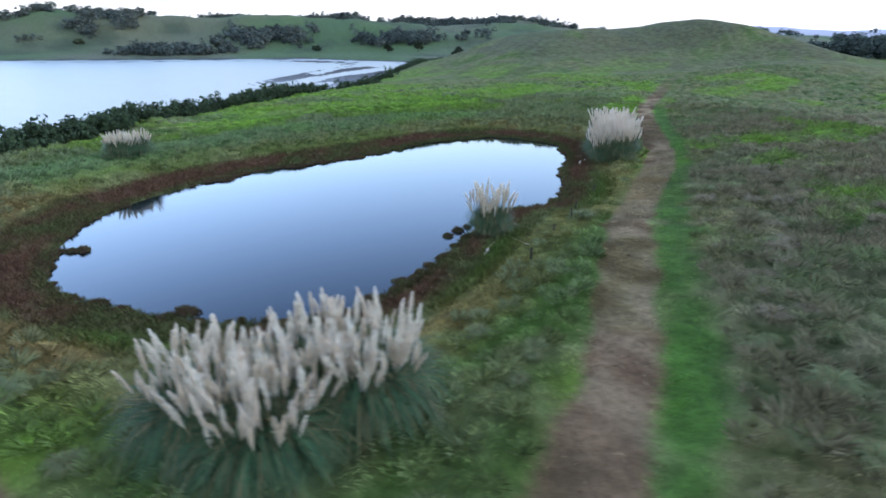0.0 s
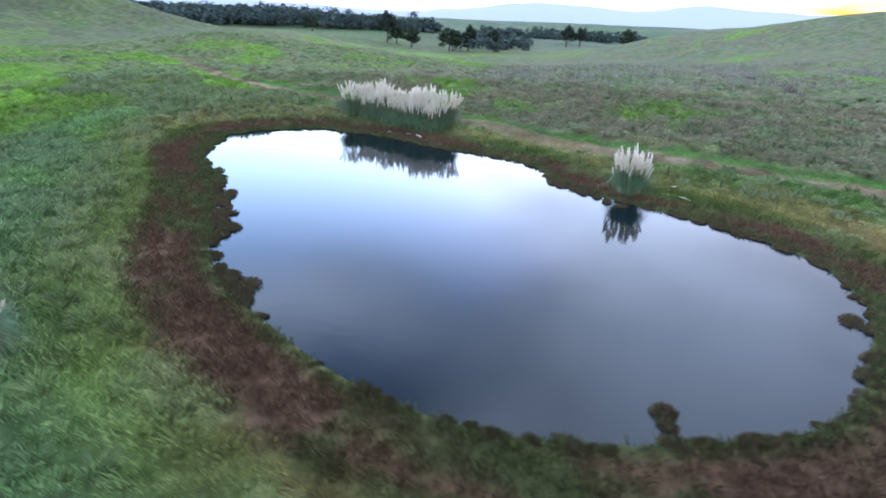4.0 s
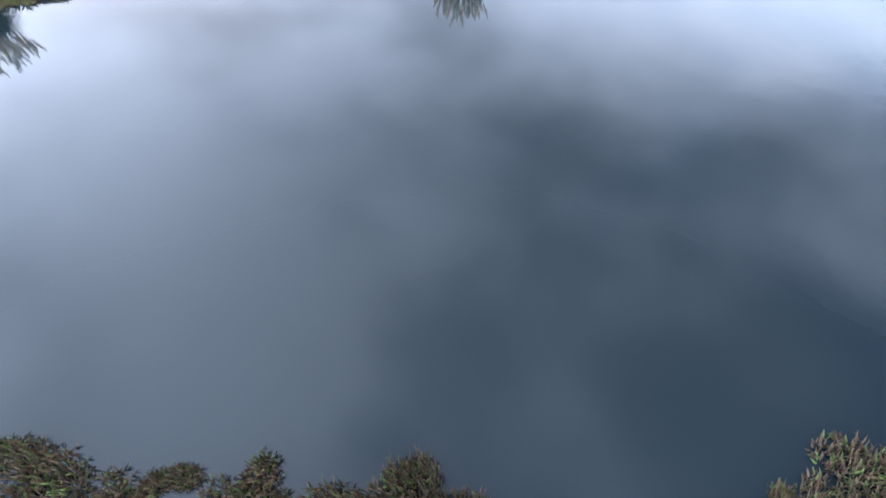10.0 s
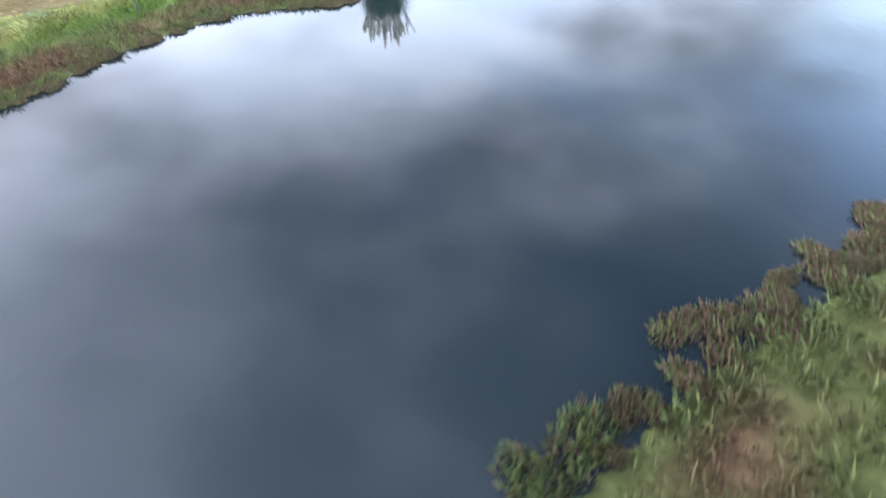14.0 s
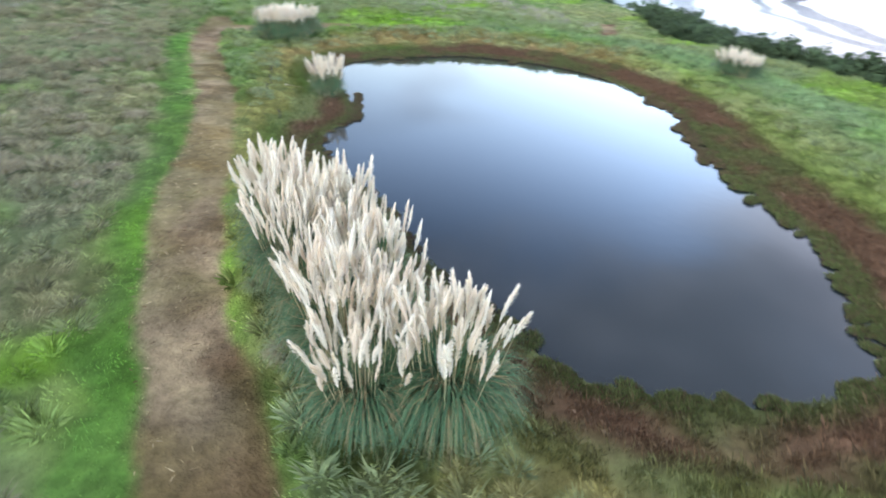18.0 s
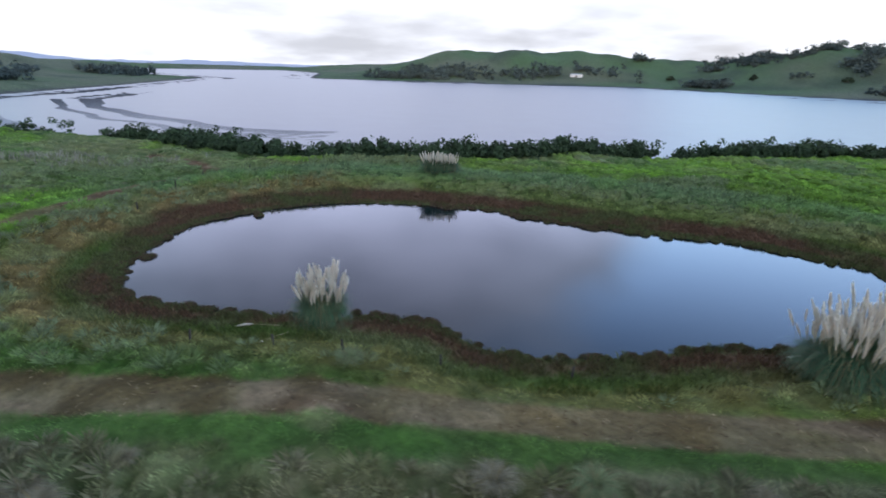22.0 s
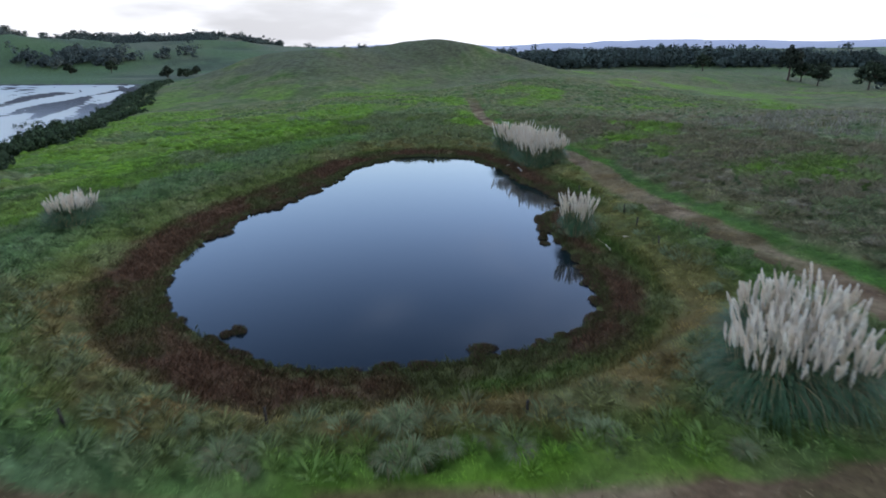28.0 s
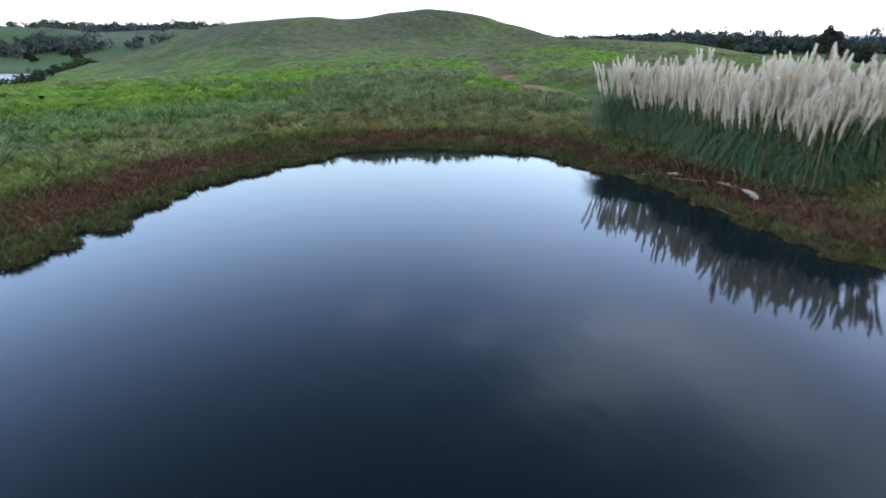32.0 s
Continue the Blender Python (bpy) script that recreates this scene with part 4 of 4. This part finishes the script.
for i, (px, py) in enumerate(((-80, -72), (-96, -88), (-70, -60), (-112, -104), (-132, -100), (-60, -88))):
    tree(px, py, 3, 0.8 + 0.1 * (i % 4), "low dark rounded tree by the bay shore", "shore trees")


def scatter_wood(name, label, xy, size, leaf, per, green, seed):
    """A wood or scrub too far or too dense to count: many crowns of loose leaves."""
    g = np.random.default_rng(seed)
    x, y = xy[:, 0], xy[:, 1]
    z = land_height(x, y)
    s = size * (0.6 + 0.8 * g.random(len(x)))
    blobs = 5
    c = np.repeat(np.stack([x, y, z + s * 0.55], 1), blobs, 0) + g.normal(0, 1, (len(x) * blobs, 3)) * np.repeat(s, blobs)[:, None] * np.array([0.42, 0.42, 0.26])
    r = np.repeat(s, blobs)[:, None] * np.array([[0.36, 0.36, 0.30]]) * (0.7 + 0.6 * g.random((len(c), 1)))
    v, f = leaf_cloud(g, c, r, per, leaf)
    k = np.repeat(0.75 + 0.5 * g.random(len(x)), blobs * per * 4)
    tagged(new(name, mesh_of(name, v, f, M_TREE, np.array(green)[None] * k[:, None])), label, "scrub" if size < 4 else "wood", kind="stuff")


def coast_points(n, lo, hi, seed, box):
    g = np.random.default_rng(seed)
    x, y = box[0] + (box[1] - box[0]) * g.random(n), box[2] + (box[3] - box[2]) * g.random(n)
    s = ring_distance(SEA, x, y)
    keep = (s > lo) & (s < hi) & (fbm(x, y, 14, 2, 5.0) > -0.35)
    return np.stack([x, y], 1)[keep]


scatter_wood("shore_scrub", "dark green scrub on the bank above the mudflats", np.concatenate([coast_points(7500, -22, 0.5, 1, (-90, 20, -40, 330)), coast_points(1800, -40, -18, 5, (-85, -20, 12, 80)), coast_points(5200, -19, 0.5, 9, (-72, -16, 5, 105))]), 1.45, 0.19, 30, (0.052, 0.082, 0.036), 1)
scatter_wood("mangroves", "scattered grey-green mangroves standing in the mud", coast_points(190, -48, -22, 2, (-130, -10, -10, 220)), 2.0, 0.20, 40, (0.050, 0.068, 0.040), 2)


def wood_points(n, seed, ring, thin):
    g = np.random.default_rng(seed)
    lo, hi = np.min(ring, 0), np.max(ring, 0)
    p = lo + (hi - lo) * g.random((n, 2))
    keep = (ring_distance(np.array(ring, float), p[:, 0], p[:, 1]) < 0) & (ring_distance(SEA, p[:, 0], p[:, 1]) > 3) & (fbm(p[:, 0], p[:, 1], 90, 3, seed) > thin)
    return p[keep]


# leaf colour paled and blued: haze of distance put into the tint
FAR_HAZED = (0.082, 0.108, 0.094)
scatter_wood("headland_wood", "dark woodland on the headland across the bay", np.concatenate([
    wood_points(1300, 11, [(-230, -175), (-420, -185), (-650, -140), (-960, -90), (-940, -150), (-600, -230), (-300, -330)], -0.15)]), 9, 1.6, 26, FAR_HAZED, 11)


def arc_points(n, seed, west, east, near, far, thin=-0.25):
    """Places between two bearings and two distances from the pond, on land, in uneven patches."""
    g = np.random.default_rng(seed)
    b = np.radians((west + east) / 2 + (east - west) * np.clip(g.normal(0, 0.26, n), -0.6, 0.6))
    q = (near + far) / 2 + (far - near) * (np.clip(g.normal(0, 0.30, n), -0.6, 0.6) + 0.25 * np.sin(b * 90 + seed))
    x, y = CENTRE[0] + q * np.sin(b), CENTRE[1] + q * np.cos(b)
    keep = (ring_distance(SEA, x, y) > 2) & (fbm(x, y, 70, 3, seed) > thin)
    return np.stack([x, y], 1)[keep]


FAR_WOODS = ((160, -77.6, -67.0, 1010, 1110), (30, -52.2, -50.2, 1180, 1220), (90, -45.0, -39.0, 1080, 1200), (170, -38.5, -30.7, 960, 1160), (70, -33.0, -28.0, 960, 1080), (50, -24.0, -17.0, 1150, 1230),
             (90, -22.0, -14.0, 800, 900), (70, -31.0, -22.0, 720, 790), (40, -46.0, -43.0, 850, 930), (130, -14.0, -8.0, 1080, 1260), (330, -5.0, 11.0, 1040, 1260), (60, -66.0, -52.0, 1000, 1080),
             (60, -10.0, 3.0, 740, 800), (50, 12.0, 34.0, 1100, 1250), (220, 36.0, 50.0, 1000, 1300))
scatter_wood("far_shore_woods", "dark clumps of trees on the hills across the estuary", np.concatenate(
    [arc_points(w[0] * 3, 60 + i, *w[1:]) for i, w in enumerate(FAR_WOODS)]), 8, 1.5, 16, FAR_HAZED, 12)
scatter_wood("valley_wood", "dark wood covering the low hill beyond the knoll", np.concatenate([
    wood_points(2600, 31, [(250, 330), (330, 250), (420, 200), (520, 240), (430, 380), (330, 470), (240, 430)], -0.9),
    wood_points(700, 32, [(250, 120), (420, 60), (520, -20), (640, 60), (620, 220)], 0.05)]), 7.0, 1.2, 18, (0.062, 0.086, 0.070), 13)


def build_shed():
    x, y = bearing_xy(25, 32, 302.5, 1040)
    z = float(land_height(np.array([x]), np.array([y]))[0])
    shed = tagged(new("farm_building"), "long white farm building on the far shore", "building")
    shed.matrix_basis = pose(x, y, z, 0, 0, 30)
    w, d, h, ridge = 10.0, 4.5, 3.4, 5.0
    bm = bmesh.new()
    v = [bm.verts.new(p) for p in ((-w, -d, -1), (w, -d, -1), (w, d, -1), (-w, d, -1), (-w, -d, h), (w, -d, h), (w, d, h), (-w, d, h), (-w, 0, ridge), (w, 0, ridge))]
    for f in ((0, 1, 5, 4), (2, 3, 7, 6), (1, 2, 6, 9, 5), (3, 0, 4, 8, 7), (3, 2, 1, 0)):
        bm.faces.new([v[i] for i in f])
    part("wall", bm, M_WHITE, shed)
    for side in (-1, 1):
        bm = bmesh.new()
        q = [bm.verts.new(p) for p in ((-w - 0.5, side * (d + 0.5), h - 0.1), (w + 0.5, side * (d + 0.5), h - 0.1), (w + 0.5, 0, ridge + 0.08), (-w - 0.5, 0, ridge + 0.08))]
        top = bmesh.ops.extrude_face_region(bm, geom=[bm.faces.new(q)])
        bmesh.ops.translate(bm, verts=[e for e in top["geom"] if isinstance(e, bmesh.types.BMVert)], vec=(0, 0, 0.18))
        part("roof", bm, M_ROOF, shed, "pale metal roof sheet")
    bm = bmesh.new()
    bmesh.ops.create_cube(bm, size=1, matrix=Matrix.Translation((2, -d - 0.05, 0.8)) @ Matrix.Diagonal((3.2, 0.12, 2.8, 1)))
    part("door", bm, M_POST, shed, "dark sliding door")


build_shed()

# ---------------------------------------------------------------- sedge round the water


def sedge_mesh(seed, radius, height, count, green):
    """One rounded clump of short stiff blades; green: the share of living ones."""
    g = np.random.default_rng(seed)
    a, q = g.random(count) * 6.283, np.sqrt(g.random(count))
    x, y = np.cos(a) * q * radius, np.sin(a) * q * radius * 0.8
    hgt = height * np.sqrt(1.02 - 0.92 * q ** 2) * (0.6 + 0.6 * g.random(count))
    tint = np.where((g.random(count) < green)[:, None], np.array((0.112, 0.136, 0.042)), np.array((0.136, 0.084, 0.050))) * (0.7 + 0.6 * g.random(count))[:, None]
    v, f, t = blades(x, y, 0 * x - 0.05, hgt + 0.05, 0.016 + 0 * x, 0.05 + 0.08 * g.random(count), tint)
    return mesh_of("sedge_clump", v, f, M_SEDGE, t)


CLUMPS = [sedge_mesh(700 + k, 0.27 + 0.04 * k, 0.24 + 0.04 * (k % 3), 520, 0.30) for k in range(5)]
GREEN_CLUMPS = [sedge_mesh(710 + k, 0.27 + 0.04 * k, 0.26 + 0.04 * (k % 3), 520, 0.75) for k in range(5)]


def build_edge_clumps():
    g = np.random.default_rng(77)
    for i, (px, py) in enumerate(smooth_ring(POND[::3], 6)):
        north_east = (px < 6) and (py > 36)
        if g.random() < (0.10 if north_east else 0.38):
            continue
        step_in = (g.normal(0.0, 0.32) if py > 47 else g.normal(0.22, 0.32) if px < -6 else g.normal(-0.25, 0.22)) if north_east else g.normal(-0.15, 0.20)
        to_mid = (mid - (px, py)) / np.linalg.norm(mid - (px, py))
        sx, sy = px + to_mid[0] * step_in, py + to_mid[1] * step_in
        ob = place("sedge_clump", (GREEN_CLUMPS if py > 47 else CLUMPS)[int(g.integers(5))], None, pose(sx, sy, 0.0, 0, 0, g.random() * 360) @ Matrix.Scale((0.58 + 0.48 * g.random()) if north_east else (0.4 + 0.55 * g.random()), 4) @ Matrix.Diagonal((1.5, 1.15, 0.9, 1)))
        tagged(ob, "low dark olive sedge clump at the pond waterline", "sedge", "sedge clumps along the waterline")
    spit = [(-17.9, 22.9), (-17.4, 23.05), (-16.9, 23.15), (2.2, 28.0), (1.7, 27.4), (2.6, 28.9), (1.2, 26.6), (0.7, 26.0), (3.4, 29.4), (0.2, 25.2), (2.0, 27.0)]
    for i, (sx, sy) in enumerate(spit):
        ob = place("sedge_clump", CLUMPS[i % 5], None, pose(sx, sy, -0.02, 0, 0, i * 50) @ Matrix.Scale(0.75 + 0.1 * (i % 3), 4))
        tagged(ob, "dark sedge clump standing in shallow water", "sedge", "sedge clumps in the shallows")


build_edge_clumps()


def tufts(name, label, x, y, per, radius, height, width, mat, gain=1.0, category="grass"):
    """Tufts of blades with the colours of the ground that they grow on."""
    n = len(x)
    size = 0.6 + 0.8 * rng.random(n)
    cx, cy, cs = np.repeat(x, per), np.repeat(y, per), np.repeat(size, per)
    a, q = rng.random(n * per) * 6.283, np.sqrt(rng.random(n * per))
    bx, by = cx + np.cos(a) * q * radius * cs, cy + np.sin(a) * q * radius * cs
    tz = np.repeat(land_height(x, y), per)
    hgt = height * cs * (1.05 - 0.5 * q ** 2) * (0.6 + 0.6 * rng.random(n * per))
    tint = np.repeat(albedo(x, y), per, 0) * gain
    v, f, t = blades(bx, by, tz, hgt, width * (0.7 + 0.6 * rng.random(n * per)), hgt * (0.35 + 0.5 * rng.random(n * per)), tint)
    tagged(new(name, mesh_of(name, v, f, mat, t)), label, category, kind="stuff")


def spots(n, lo, hi, reach):
    """Places lo to hi metres from the pond's edge, off the tracks."""
    x, y = CENTRE[0] + (rng.random(n) * 2 - 1) * reach, CENTRE[1] + (rng.random(n) * 2 - 1) * (reach + 4)
    d = ring_distance(POND, x, y)
    t = np.minimum(line_distance(TRACK, x, y), line_distance(BRANCH, x, y))
    keep = (d > lo) & (d < hi) & (t > 0.9 + 0.5 * rng.random(n)) & (ring_distance(SEA, x, y) > -4)
    keep &= (d < 3) | (rng.random(n) < 0.15 + 0.85 * lumps(x, y, CELL))
    return x[keep], y[keep]


def mops(name, label, cell, reach, lo, hi, tall, gain, keep_all):
    """Matted grass tussocks on the humps of the ground."""
    n = int(reach * 2 / cell)
    i, j = np.meshgrid(np.arange(n), np.arange(n), indexing="ij")
    cx, cy = i.ravel() + int((CENTRE[0] - reach) / cell), j.ravel() + int((CENTRE[1] - reach) / cell)
    a, b, c = (LATTICE[(cx * 7 + cy * 3 + 31 * k) & 255, (cy * 5 - cx * 11 + 17 * k) & 255] for k in (1, 2, 3))
    x, y = (cx + 0.5 + 0.8 * (a - 0.5)) * cell, (cy + 0.5 + 0.8 * (b - 0.5)) * cell
    d = np.full(x.shape, 99.0)
    close = np.hypot(x - CENTRE[0], y - CENTRE[1]) < 110
    d[close] = ring_distance(POND, x[close], y[close])
    track = np.minimum(line_distance(TRACK, x, y), line_distance(BRANCH, x, y))
    ok = (d > lo) & (d < hi) & (track > 1.25) & ((line_distance(VERGE, x, y) > 0.85) | (rng.random(len(x)) < 0.2)) & (ring_distance(SEA, x, y) > -3)
    ok &= rng.random(len(x)) < keep_all + (1 - keep_all) * tussocky(x, y, d)
    x, y, c = x[ok], y[ok], c[ok]
    m = len(x)
    rad = (0.30 + 0.26 * c) * cell * (0.8 + 0.45 * rng.random(m))
    hgt = tall * (0.6 + 0.8 * rng.random(m)) * (0.6 + 0.6 * c)
    z = land_height(x, y) - 0.04
    tint = albedo(x, y) * gain * (0.8 + 0.4 * rng.random(m))[:, None]
    # the matted mound
    rows, seg = ((0.0, 1.0), (0.66, 0.72), (1.18, -0.10)), 6
    turn = rng.random(m) * 6.2832
    tips = rng.normal(0, 0.14, (m, 2)) * rad[:, None]
    dv = [np.stack([x + tips[:, 0], y + tips[:, 1], z + hgt], 1)]
    for r, h in rows[1:]:
        for q in range(seg):
            rr = rad * r * (0.88 + 0.24 * rng.random(m))
            dv.append(np.stack([x + tips[:, 0] * h + np.cos(turn + 6.2832 * q / seg) * rr, y + tips[:, 1] * h + np.sin(turn + 6.2832 * q / seg) * rr, z + hgt * h * (0.92 + 0.16 * rng.random(m))], 1))
    per = len(dv)
    dv = np.stack(dv, 1).reshape(-1, 3)
    one = [(0, 1 + q, 1 + (q + 1) % seg) for q in range(seg)]
    for r in range(len(rows) - 2):
        for q in range(seg):
            e, g, lo_e, lo_g = 1 + r * seg + q, 1 + r * seg + (q + 1) % seg, 1 + (r + 1) * seg + q, 1 + (r + 1) * seg + (q + 1) % seg
            one += [(e, lo_e, lo_g), (e, lo_g, g)]
    df = (np.arange(m)[:, None, None] * per + np.array(one)[None]).reshape(-1, 3)
    dt = np.repeat(tint, per, 0) * (0.78 + 0.44 * rng.random(m * per))[:, None]
    tagged(new(name, mesh_of(name, dv, df, M_TUSSOCK, dt, smooth=True)), label, "grass", kind="stuff")


def turf(name, label, n, lo, hi, reach, length, width):
    """Matted grass: single blades laid over in swirls, longer on the humps."""
    x, y = CENTRE[0] + (rng.random(n) * 2 - 1) * reach, CENTRE[1] + (rng.random(n) * 2 - 1) * (reach + 3)
    d = ring_distance(POND, x, y)
    t = np.minimum(line_distance(TRACK, x, y), line_distance(BRANCH, x, y))
    ok = (d > lo) & (d < hi) & (t + rng.normal(0, 0.10, n) > 1.0) & (rng.random(n) < 1.15 - 0.035 * d)
    x, y, d, t = x[ok], y[ok], d[ok], t[ok]
    m = len(x)
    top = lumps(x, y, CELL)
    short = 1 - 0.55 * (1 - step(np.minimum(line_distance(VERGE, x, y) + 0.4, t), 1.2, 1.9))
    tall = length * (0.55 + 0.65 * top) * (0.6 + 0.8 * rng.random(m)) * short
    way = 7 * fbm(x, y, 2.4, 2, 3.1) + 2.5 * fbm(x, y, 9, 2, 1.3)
    # paler dry tips on the humps, plus painted shade in the gaps between
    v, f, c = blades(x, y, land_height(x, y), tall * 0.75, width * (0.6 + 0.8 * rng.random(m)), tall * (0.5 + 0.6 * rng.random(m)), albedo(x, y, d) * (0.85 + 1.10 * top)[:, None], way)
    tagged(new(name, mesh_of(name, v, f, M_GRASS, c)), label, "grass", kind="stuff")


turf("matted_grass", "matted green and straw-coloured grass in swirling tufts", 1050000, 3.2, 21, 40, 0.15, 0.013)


def clumps(name, label, lo, hi, reach, per, tall):
    """Soft grass tufts on the humps: many thin blades that fall outwards, one shade to a tuft."""
    n = int(reach * 2 / CELL)
    i, j = np.meshgrid(np.arange(n), np.arange(n), indexing="ij")
    cx, cy = i.ravel() + int((CENTRE[0] - reach) / CELL), j.ravel() + int((CENTRE[1] - reach) / CELL)
    a, b, c = (LATTICE[(cx * 7 + cy * 3 + 31 * k) & 255, (cy * 5 - cx * 11 + 17 * k) & 255] for k in (1, 2, 3))
    x, y = (cx + 0.5 + 0.8 * (a - 0.5)) * CELL, (cy + 0.5 + 0.8 * (b - 0.5)) * CELL
    d = ring_distance(POND, x, y)
    track = np.minimum(line_distance(TRACK, x, y), line_distance(BRANCH, x, y))
    ok = (d > lo) & (d < hi + 9 * (x > 4) + 6 * (y < 14)) & (track > 1.25) & (line_distance(VERGE, x, y) > 0.8) & (ring_distance(SEA, x, y) > -3)
    ok &= rng.random(len(x)) < 0.25 + 0.75 * tussocky(x, y, d)
    x, y, c, d = x[ok], y[ok], c[ok], d[ok]
    m = len(x)
    rad, hgt = CELL * (0.30 + 0.26 * c), tall * (0.55 + 0.6 * c) * (0.7 + 0.6 * rng.random(m))
    own = albedo(x, y, d)
    green = np.clip((own[:, 1] - own[:, 0]) / 0.10, 0, 1)
    pale = (rng.random(m) < 0.50) * (1 - 0.8 * green) * (0.40 + 0.45 * rng.random(m))
    tint = mixed(own * (0.70 + 0.55 * rng.random(m))[:, None], np.where((x > TRACK_X(y))[:, None], np.array((0.235, 0.210, 0.120)), np.array((0.215, 0.265, 0.130))), pale)
    z = land_height(x, y)
    X, Y, Z, R, H = (np.repeat(v, per) for v in (x, y, z, rad, hgt))
    q, a = np.sqrt(rng.random(m * per)), rng.random(m * per) * 6.2832
    bx, by = X + np.cos(a) * q * R * 0.6, Y + np.sin(a) * q * R * 0.6
    v, f, t = blades(bx, by, Z - 0.10 * q, H * (1.05 - 0.55 * q ** 2) * (0.7 + 0.5 * rng.random(m * per)), 0.007 + 0.006 * rng.random(m * per), R * (0.30 + 0.85 * q), np.repeat(tint, per, 0), a)
    tagged(new(name, mesh_of(name, v, f, M_GRASS, t)), label, "grass", kind="stuff")


clumps("tufted_grass", "soft grey-green and brown grass tufts round the pond", 3.6, 18, 46, 56, 0.40)
mops("pasture_tussocks", "brown and green tussocks over the rising pasture", 1.0, 95, 21, 72, 0.24, 1.0, 0.30)


PALE_MOPS = [leaf_mound(900 + k, 420, 0.44, 0.28, (0.172, 0.210, 0.092), 0.0032, "grass_tussock", M_GRASS) for k in range(3)]
BROWN_MOPS = [leaf_mound(910 + k, 420, 0.44, 0.28, (0.230, 0.202, 0.128), 0.0032, "grass_tussock", M_GRASS) for k in range(3)]


def scatter_tussocks():
    g = np.random.default_rng(91)
    n = 3000
    east = np.arange(n) % 2 == 1
    x = np.where(east, g.uniform(5, 24, n), g.uniform(-26, 6, n))
    y = np.where(east, g.uniform(4, 48, n), g.uniform(-1, 16, n))
    d = ring_distance(POND, x, y)
    t = np.minimum(line_distance(TRACK, x, y), line_distance(BRANCH, x, y))
    ok = np.flatnonzero((d > 4.5) & (d < 20) & (t > 1.6) & (line_distance(VERGE, x, y) > 1.2) & (fbm(x, y, 5, 2, 2.7) + 0.5 * g.normal(0, 1, n) > 0.1))[:300]
    z = land_height(x[ok], y[ok])
    for i, px, py, pz in zip(range(len(ok)), x[ok], y[ok], z):
        brown = px > 9 and g.random() < 0.8
        ob = place("grass_tussock", (BROWN_MOPS if brown else PALE_MOPS)[i % 3], None, pose(px, py, pz, 0, 0, g.random() * 360) @ Matrix.Scale(0.6 + 0.75 * g.random(), 4))
        tagged(ob, "dry brown grass tussock on the slope beside the track" if brown else "grey-green grass tussock on the bank above the pond", "grass tussock", "grass tussocks round the pond")


scatter_tussocks()


def track_straw():
    """Dry stems trodden into the dirt of the tracks."""
    n = 60000
    x, y = -30 + 60 * rng.random(n), 2 + 60 * rng.random(n)
    t = np.minimum(line_distance(TRACK, x, y), line_distance(BRANCH, x, y))
    ok = (t < 1.15) & (fbm(x, y, 2.2, 3, 1.1) + 0.4 * rng.normal(0, 1, n) > -0.1)
    x, y = x[ok], y[ok]
    n = len(x)
    tint = np.where((rng.random(n) < 0.6)[:, None], np.array(C_STRAW), np.array(C_DIRT)) * (0.6 + 0.6 * rng.random(n))[:, None]
    v, f, c = blades(x, y, land_height(x, y) + 0.02, 0.01 + 0.03 * rng.random(n), 0.012 + 0.016 * rng.random(n), 0.08 + 0.20 * rng.random(n), tint * 0.85)
    tagged(new("straw_litter", mesh_of("straw_litter", v, f, M_GRASS, c)), "pale dry stems trodden into the dirt track", "straw", kind="stuff")


track_straw()
tufts("sedge_fringe", "brown and olive sedge fringe round the pond", *spots(60000, 0.05, 3.2, 26), 14, 0.20, 0.23, 0.020, M_SEDGE, 1.1, "sedge")
tufts("pasture_grass", "uneven rank grass over the pasture", *spots(36000, 20, 75, 90), 5, 0.42, 0.28, 0.03, M_GRASS, 1.5)


def slope_rushes():
    """Pale dry stems standing in drifts over the southern and eastern slopes."""
    g = np.random.default_rng(83)
    n, per = 17000, 9
    x, y = g.uniform(-45, 95, n), g.uniform(-75, 45, n)
    d = np.hypot(x - CENTRE[0], y - CENTRE[1])
    t = np.minimum(line_distance(TRACK, x, y), line_distance(BRANCH, x, y))
    ok = (d > 40) & (t > 1.6) & (ring_distance(SEA, x, y) > 2) & (fbm(x, y, 11, 3, 8.1) + 0.25 * g.normal(0, 1, n) > 0.05)
    x, y = x[ok], y[ok]
    n = len(x)
    tint = np.array((0.245, 0.225, 0.160)) * (0.7 + 0.6 * g.random(n))[:, None]
    a, q = g.random(n * per) * 6.283, 0.34 * np.sqrt(g.random(n * per))
    v, f, c = blades(np.repeat(x, per) + np.cos(a) * q, np.repeat(y, per) + np.sin(a) * q, np.repeat(land_height(x, y), per), (0.40 + 0.45 * g.random(n * per)), 0.016 + 0.016 * g.random(n * per), 0.10 + 0.22 * g.random(n * per), np.repeat(tint, per, 0))
    tagged(new("slope_rushes", mesh_of("slope_rushes", v, f, M_GRASS, c)), "pale dry rushes in drifts over the slope", "rushes", kind="stuff")


slope_rushes()
bank_x, bank_y = spots(60000, 3.0, 10, 36)
on_bank = (bank_x < 2) & (bank_y - bank_x * 0.6 > 44)
tufts("bank_grass", "long lax grass blades on the bank behind the sedge", bank_x[on_bank], bank_y[on_bank], 44, 0.30, 0.22, 0.006, M_GRASS, 1.6)
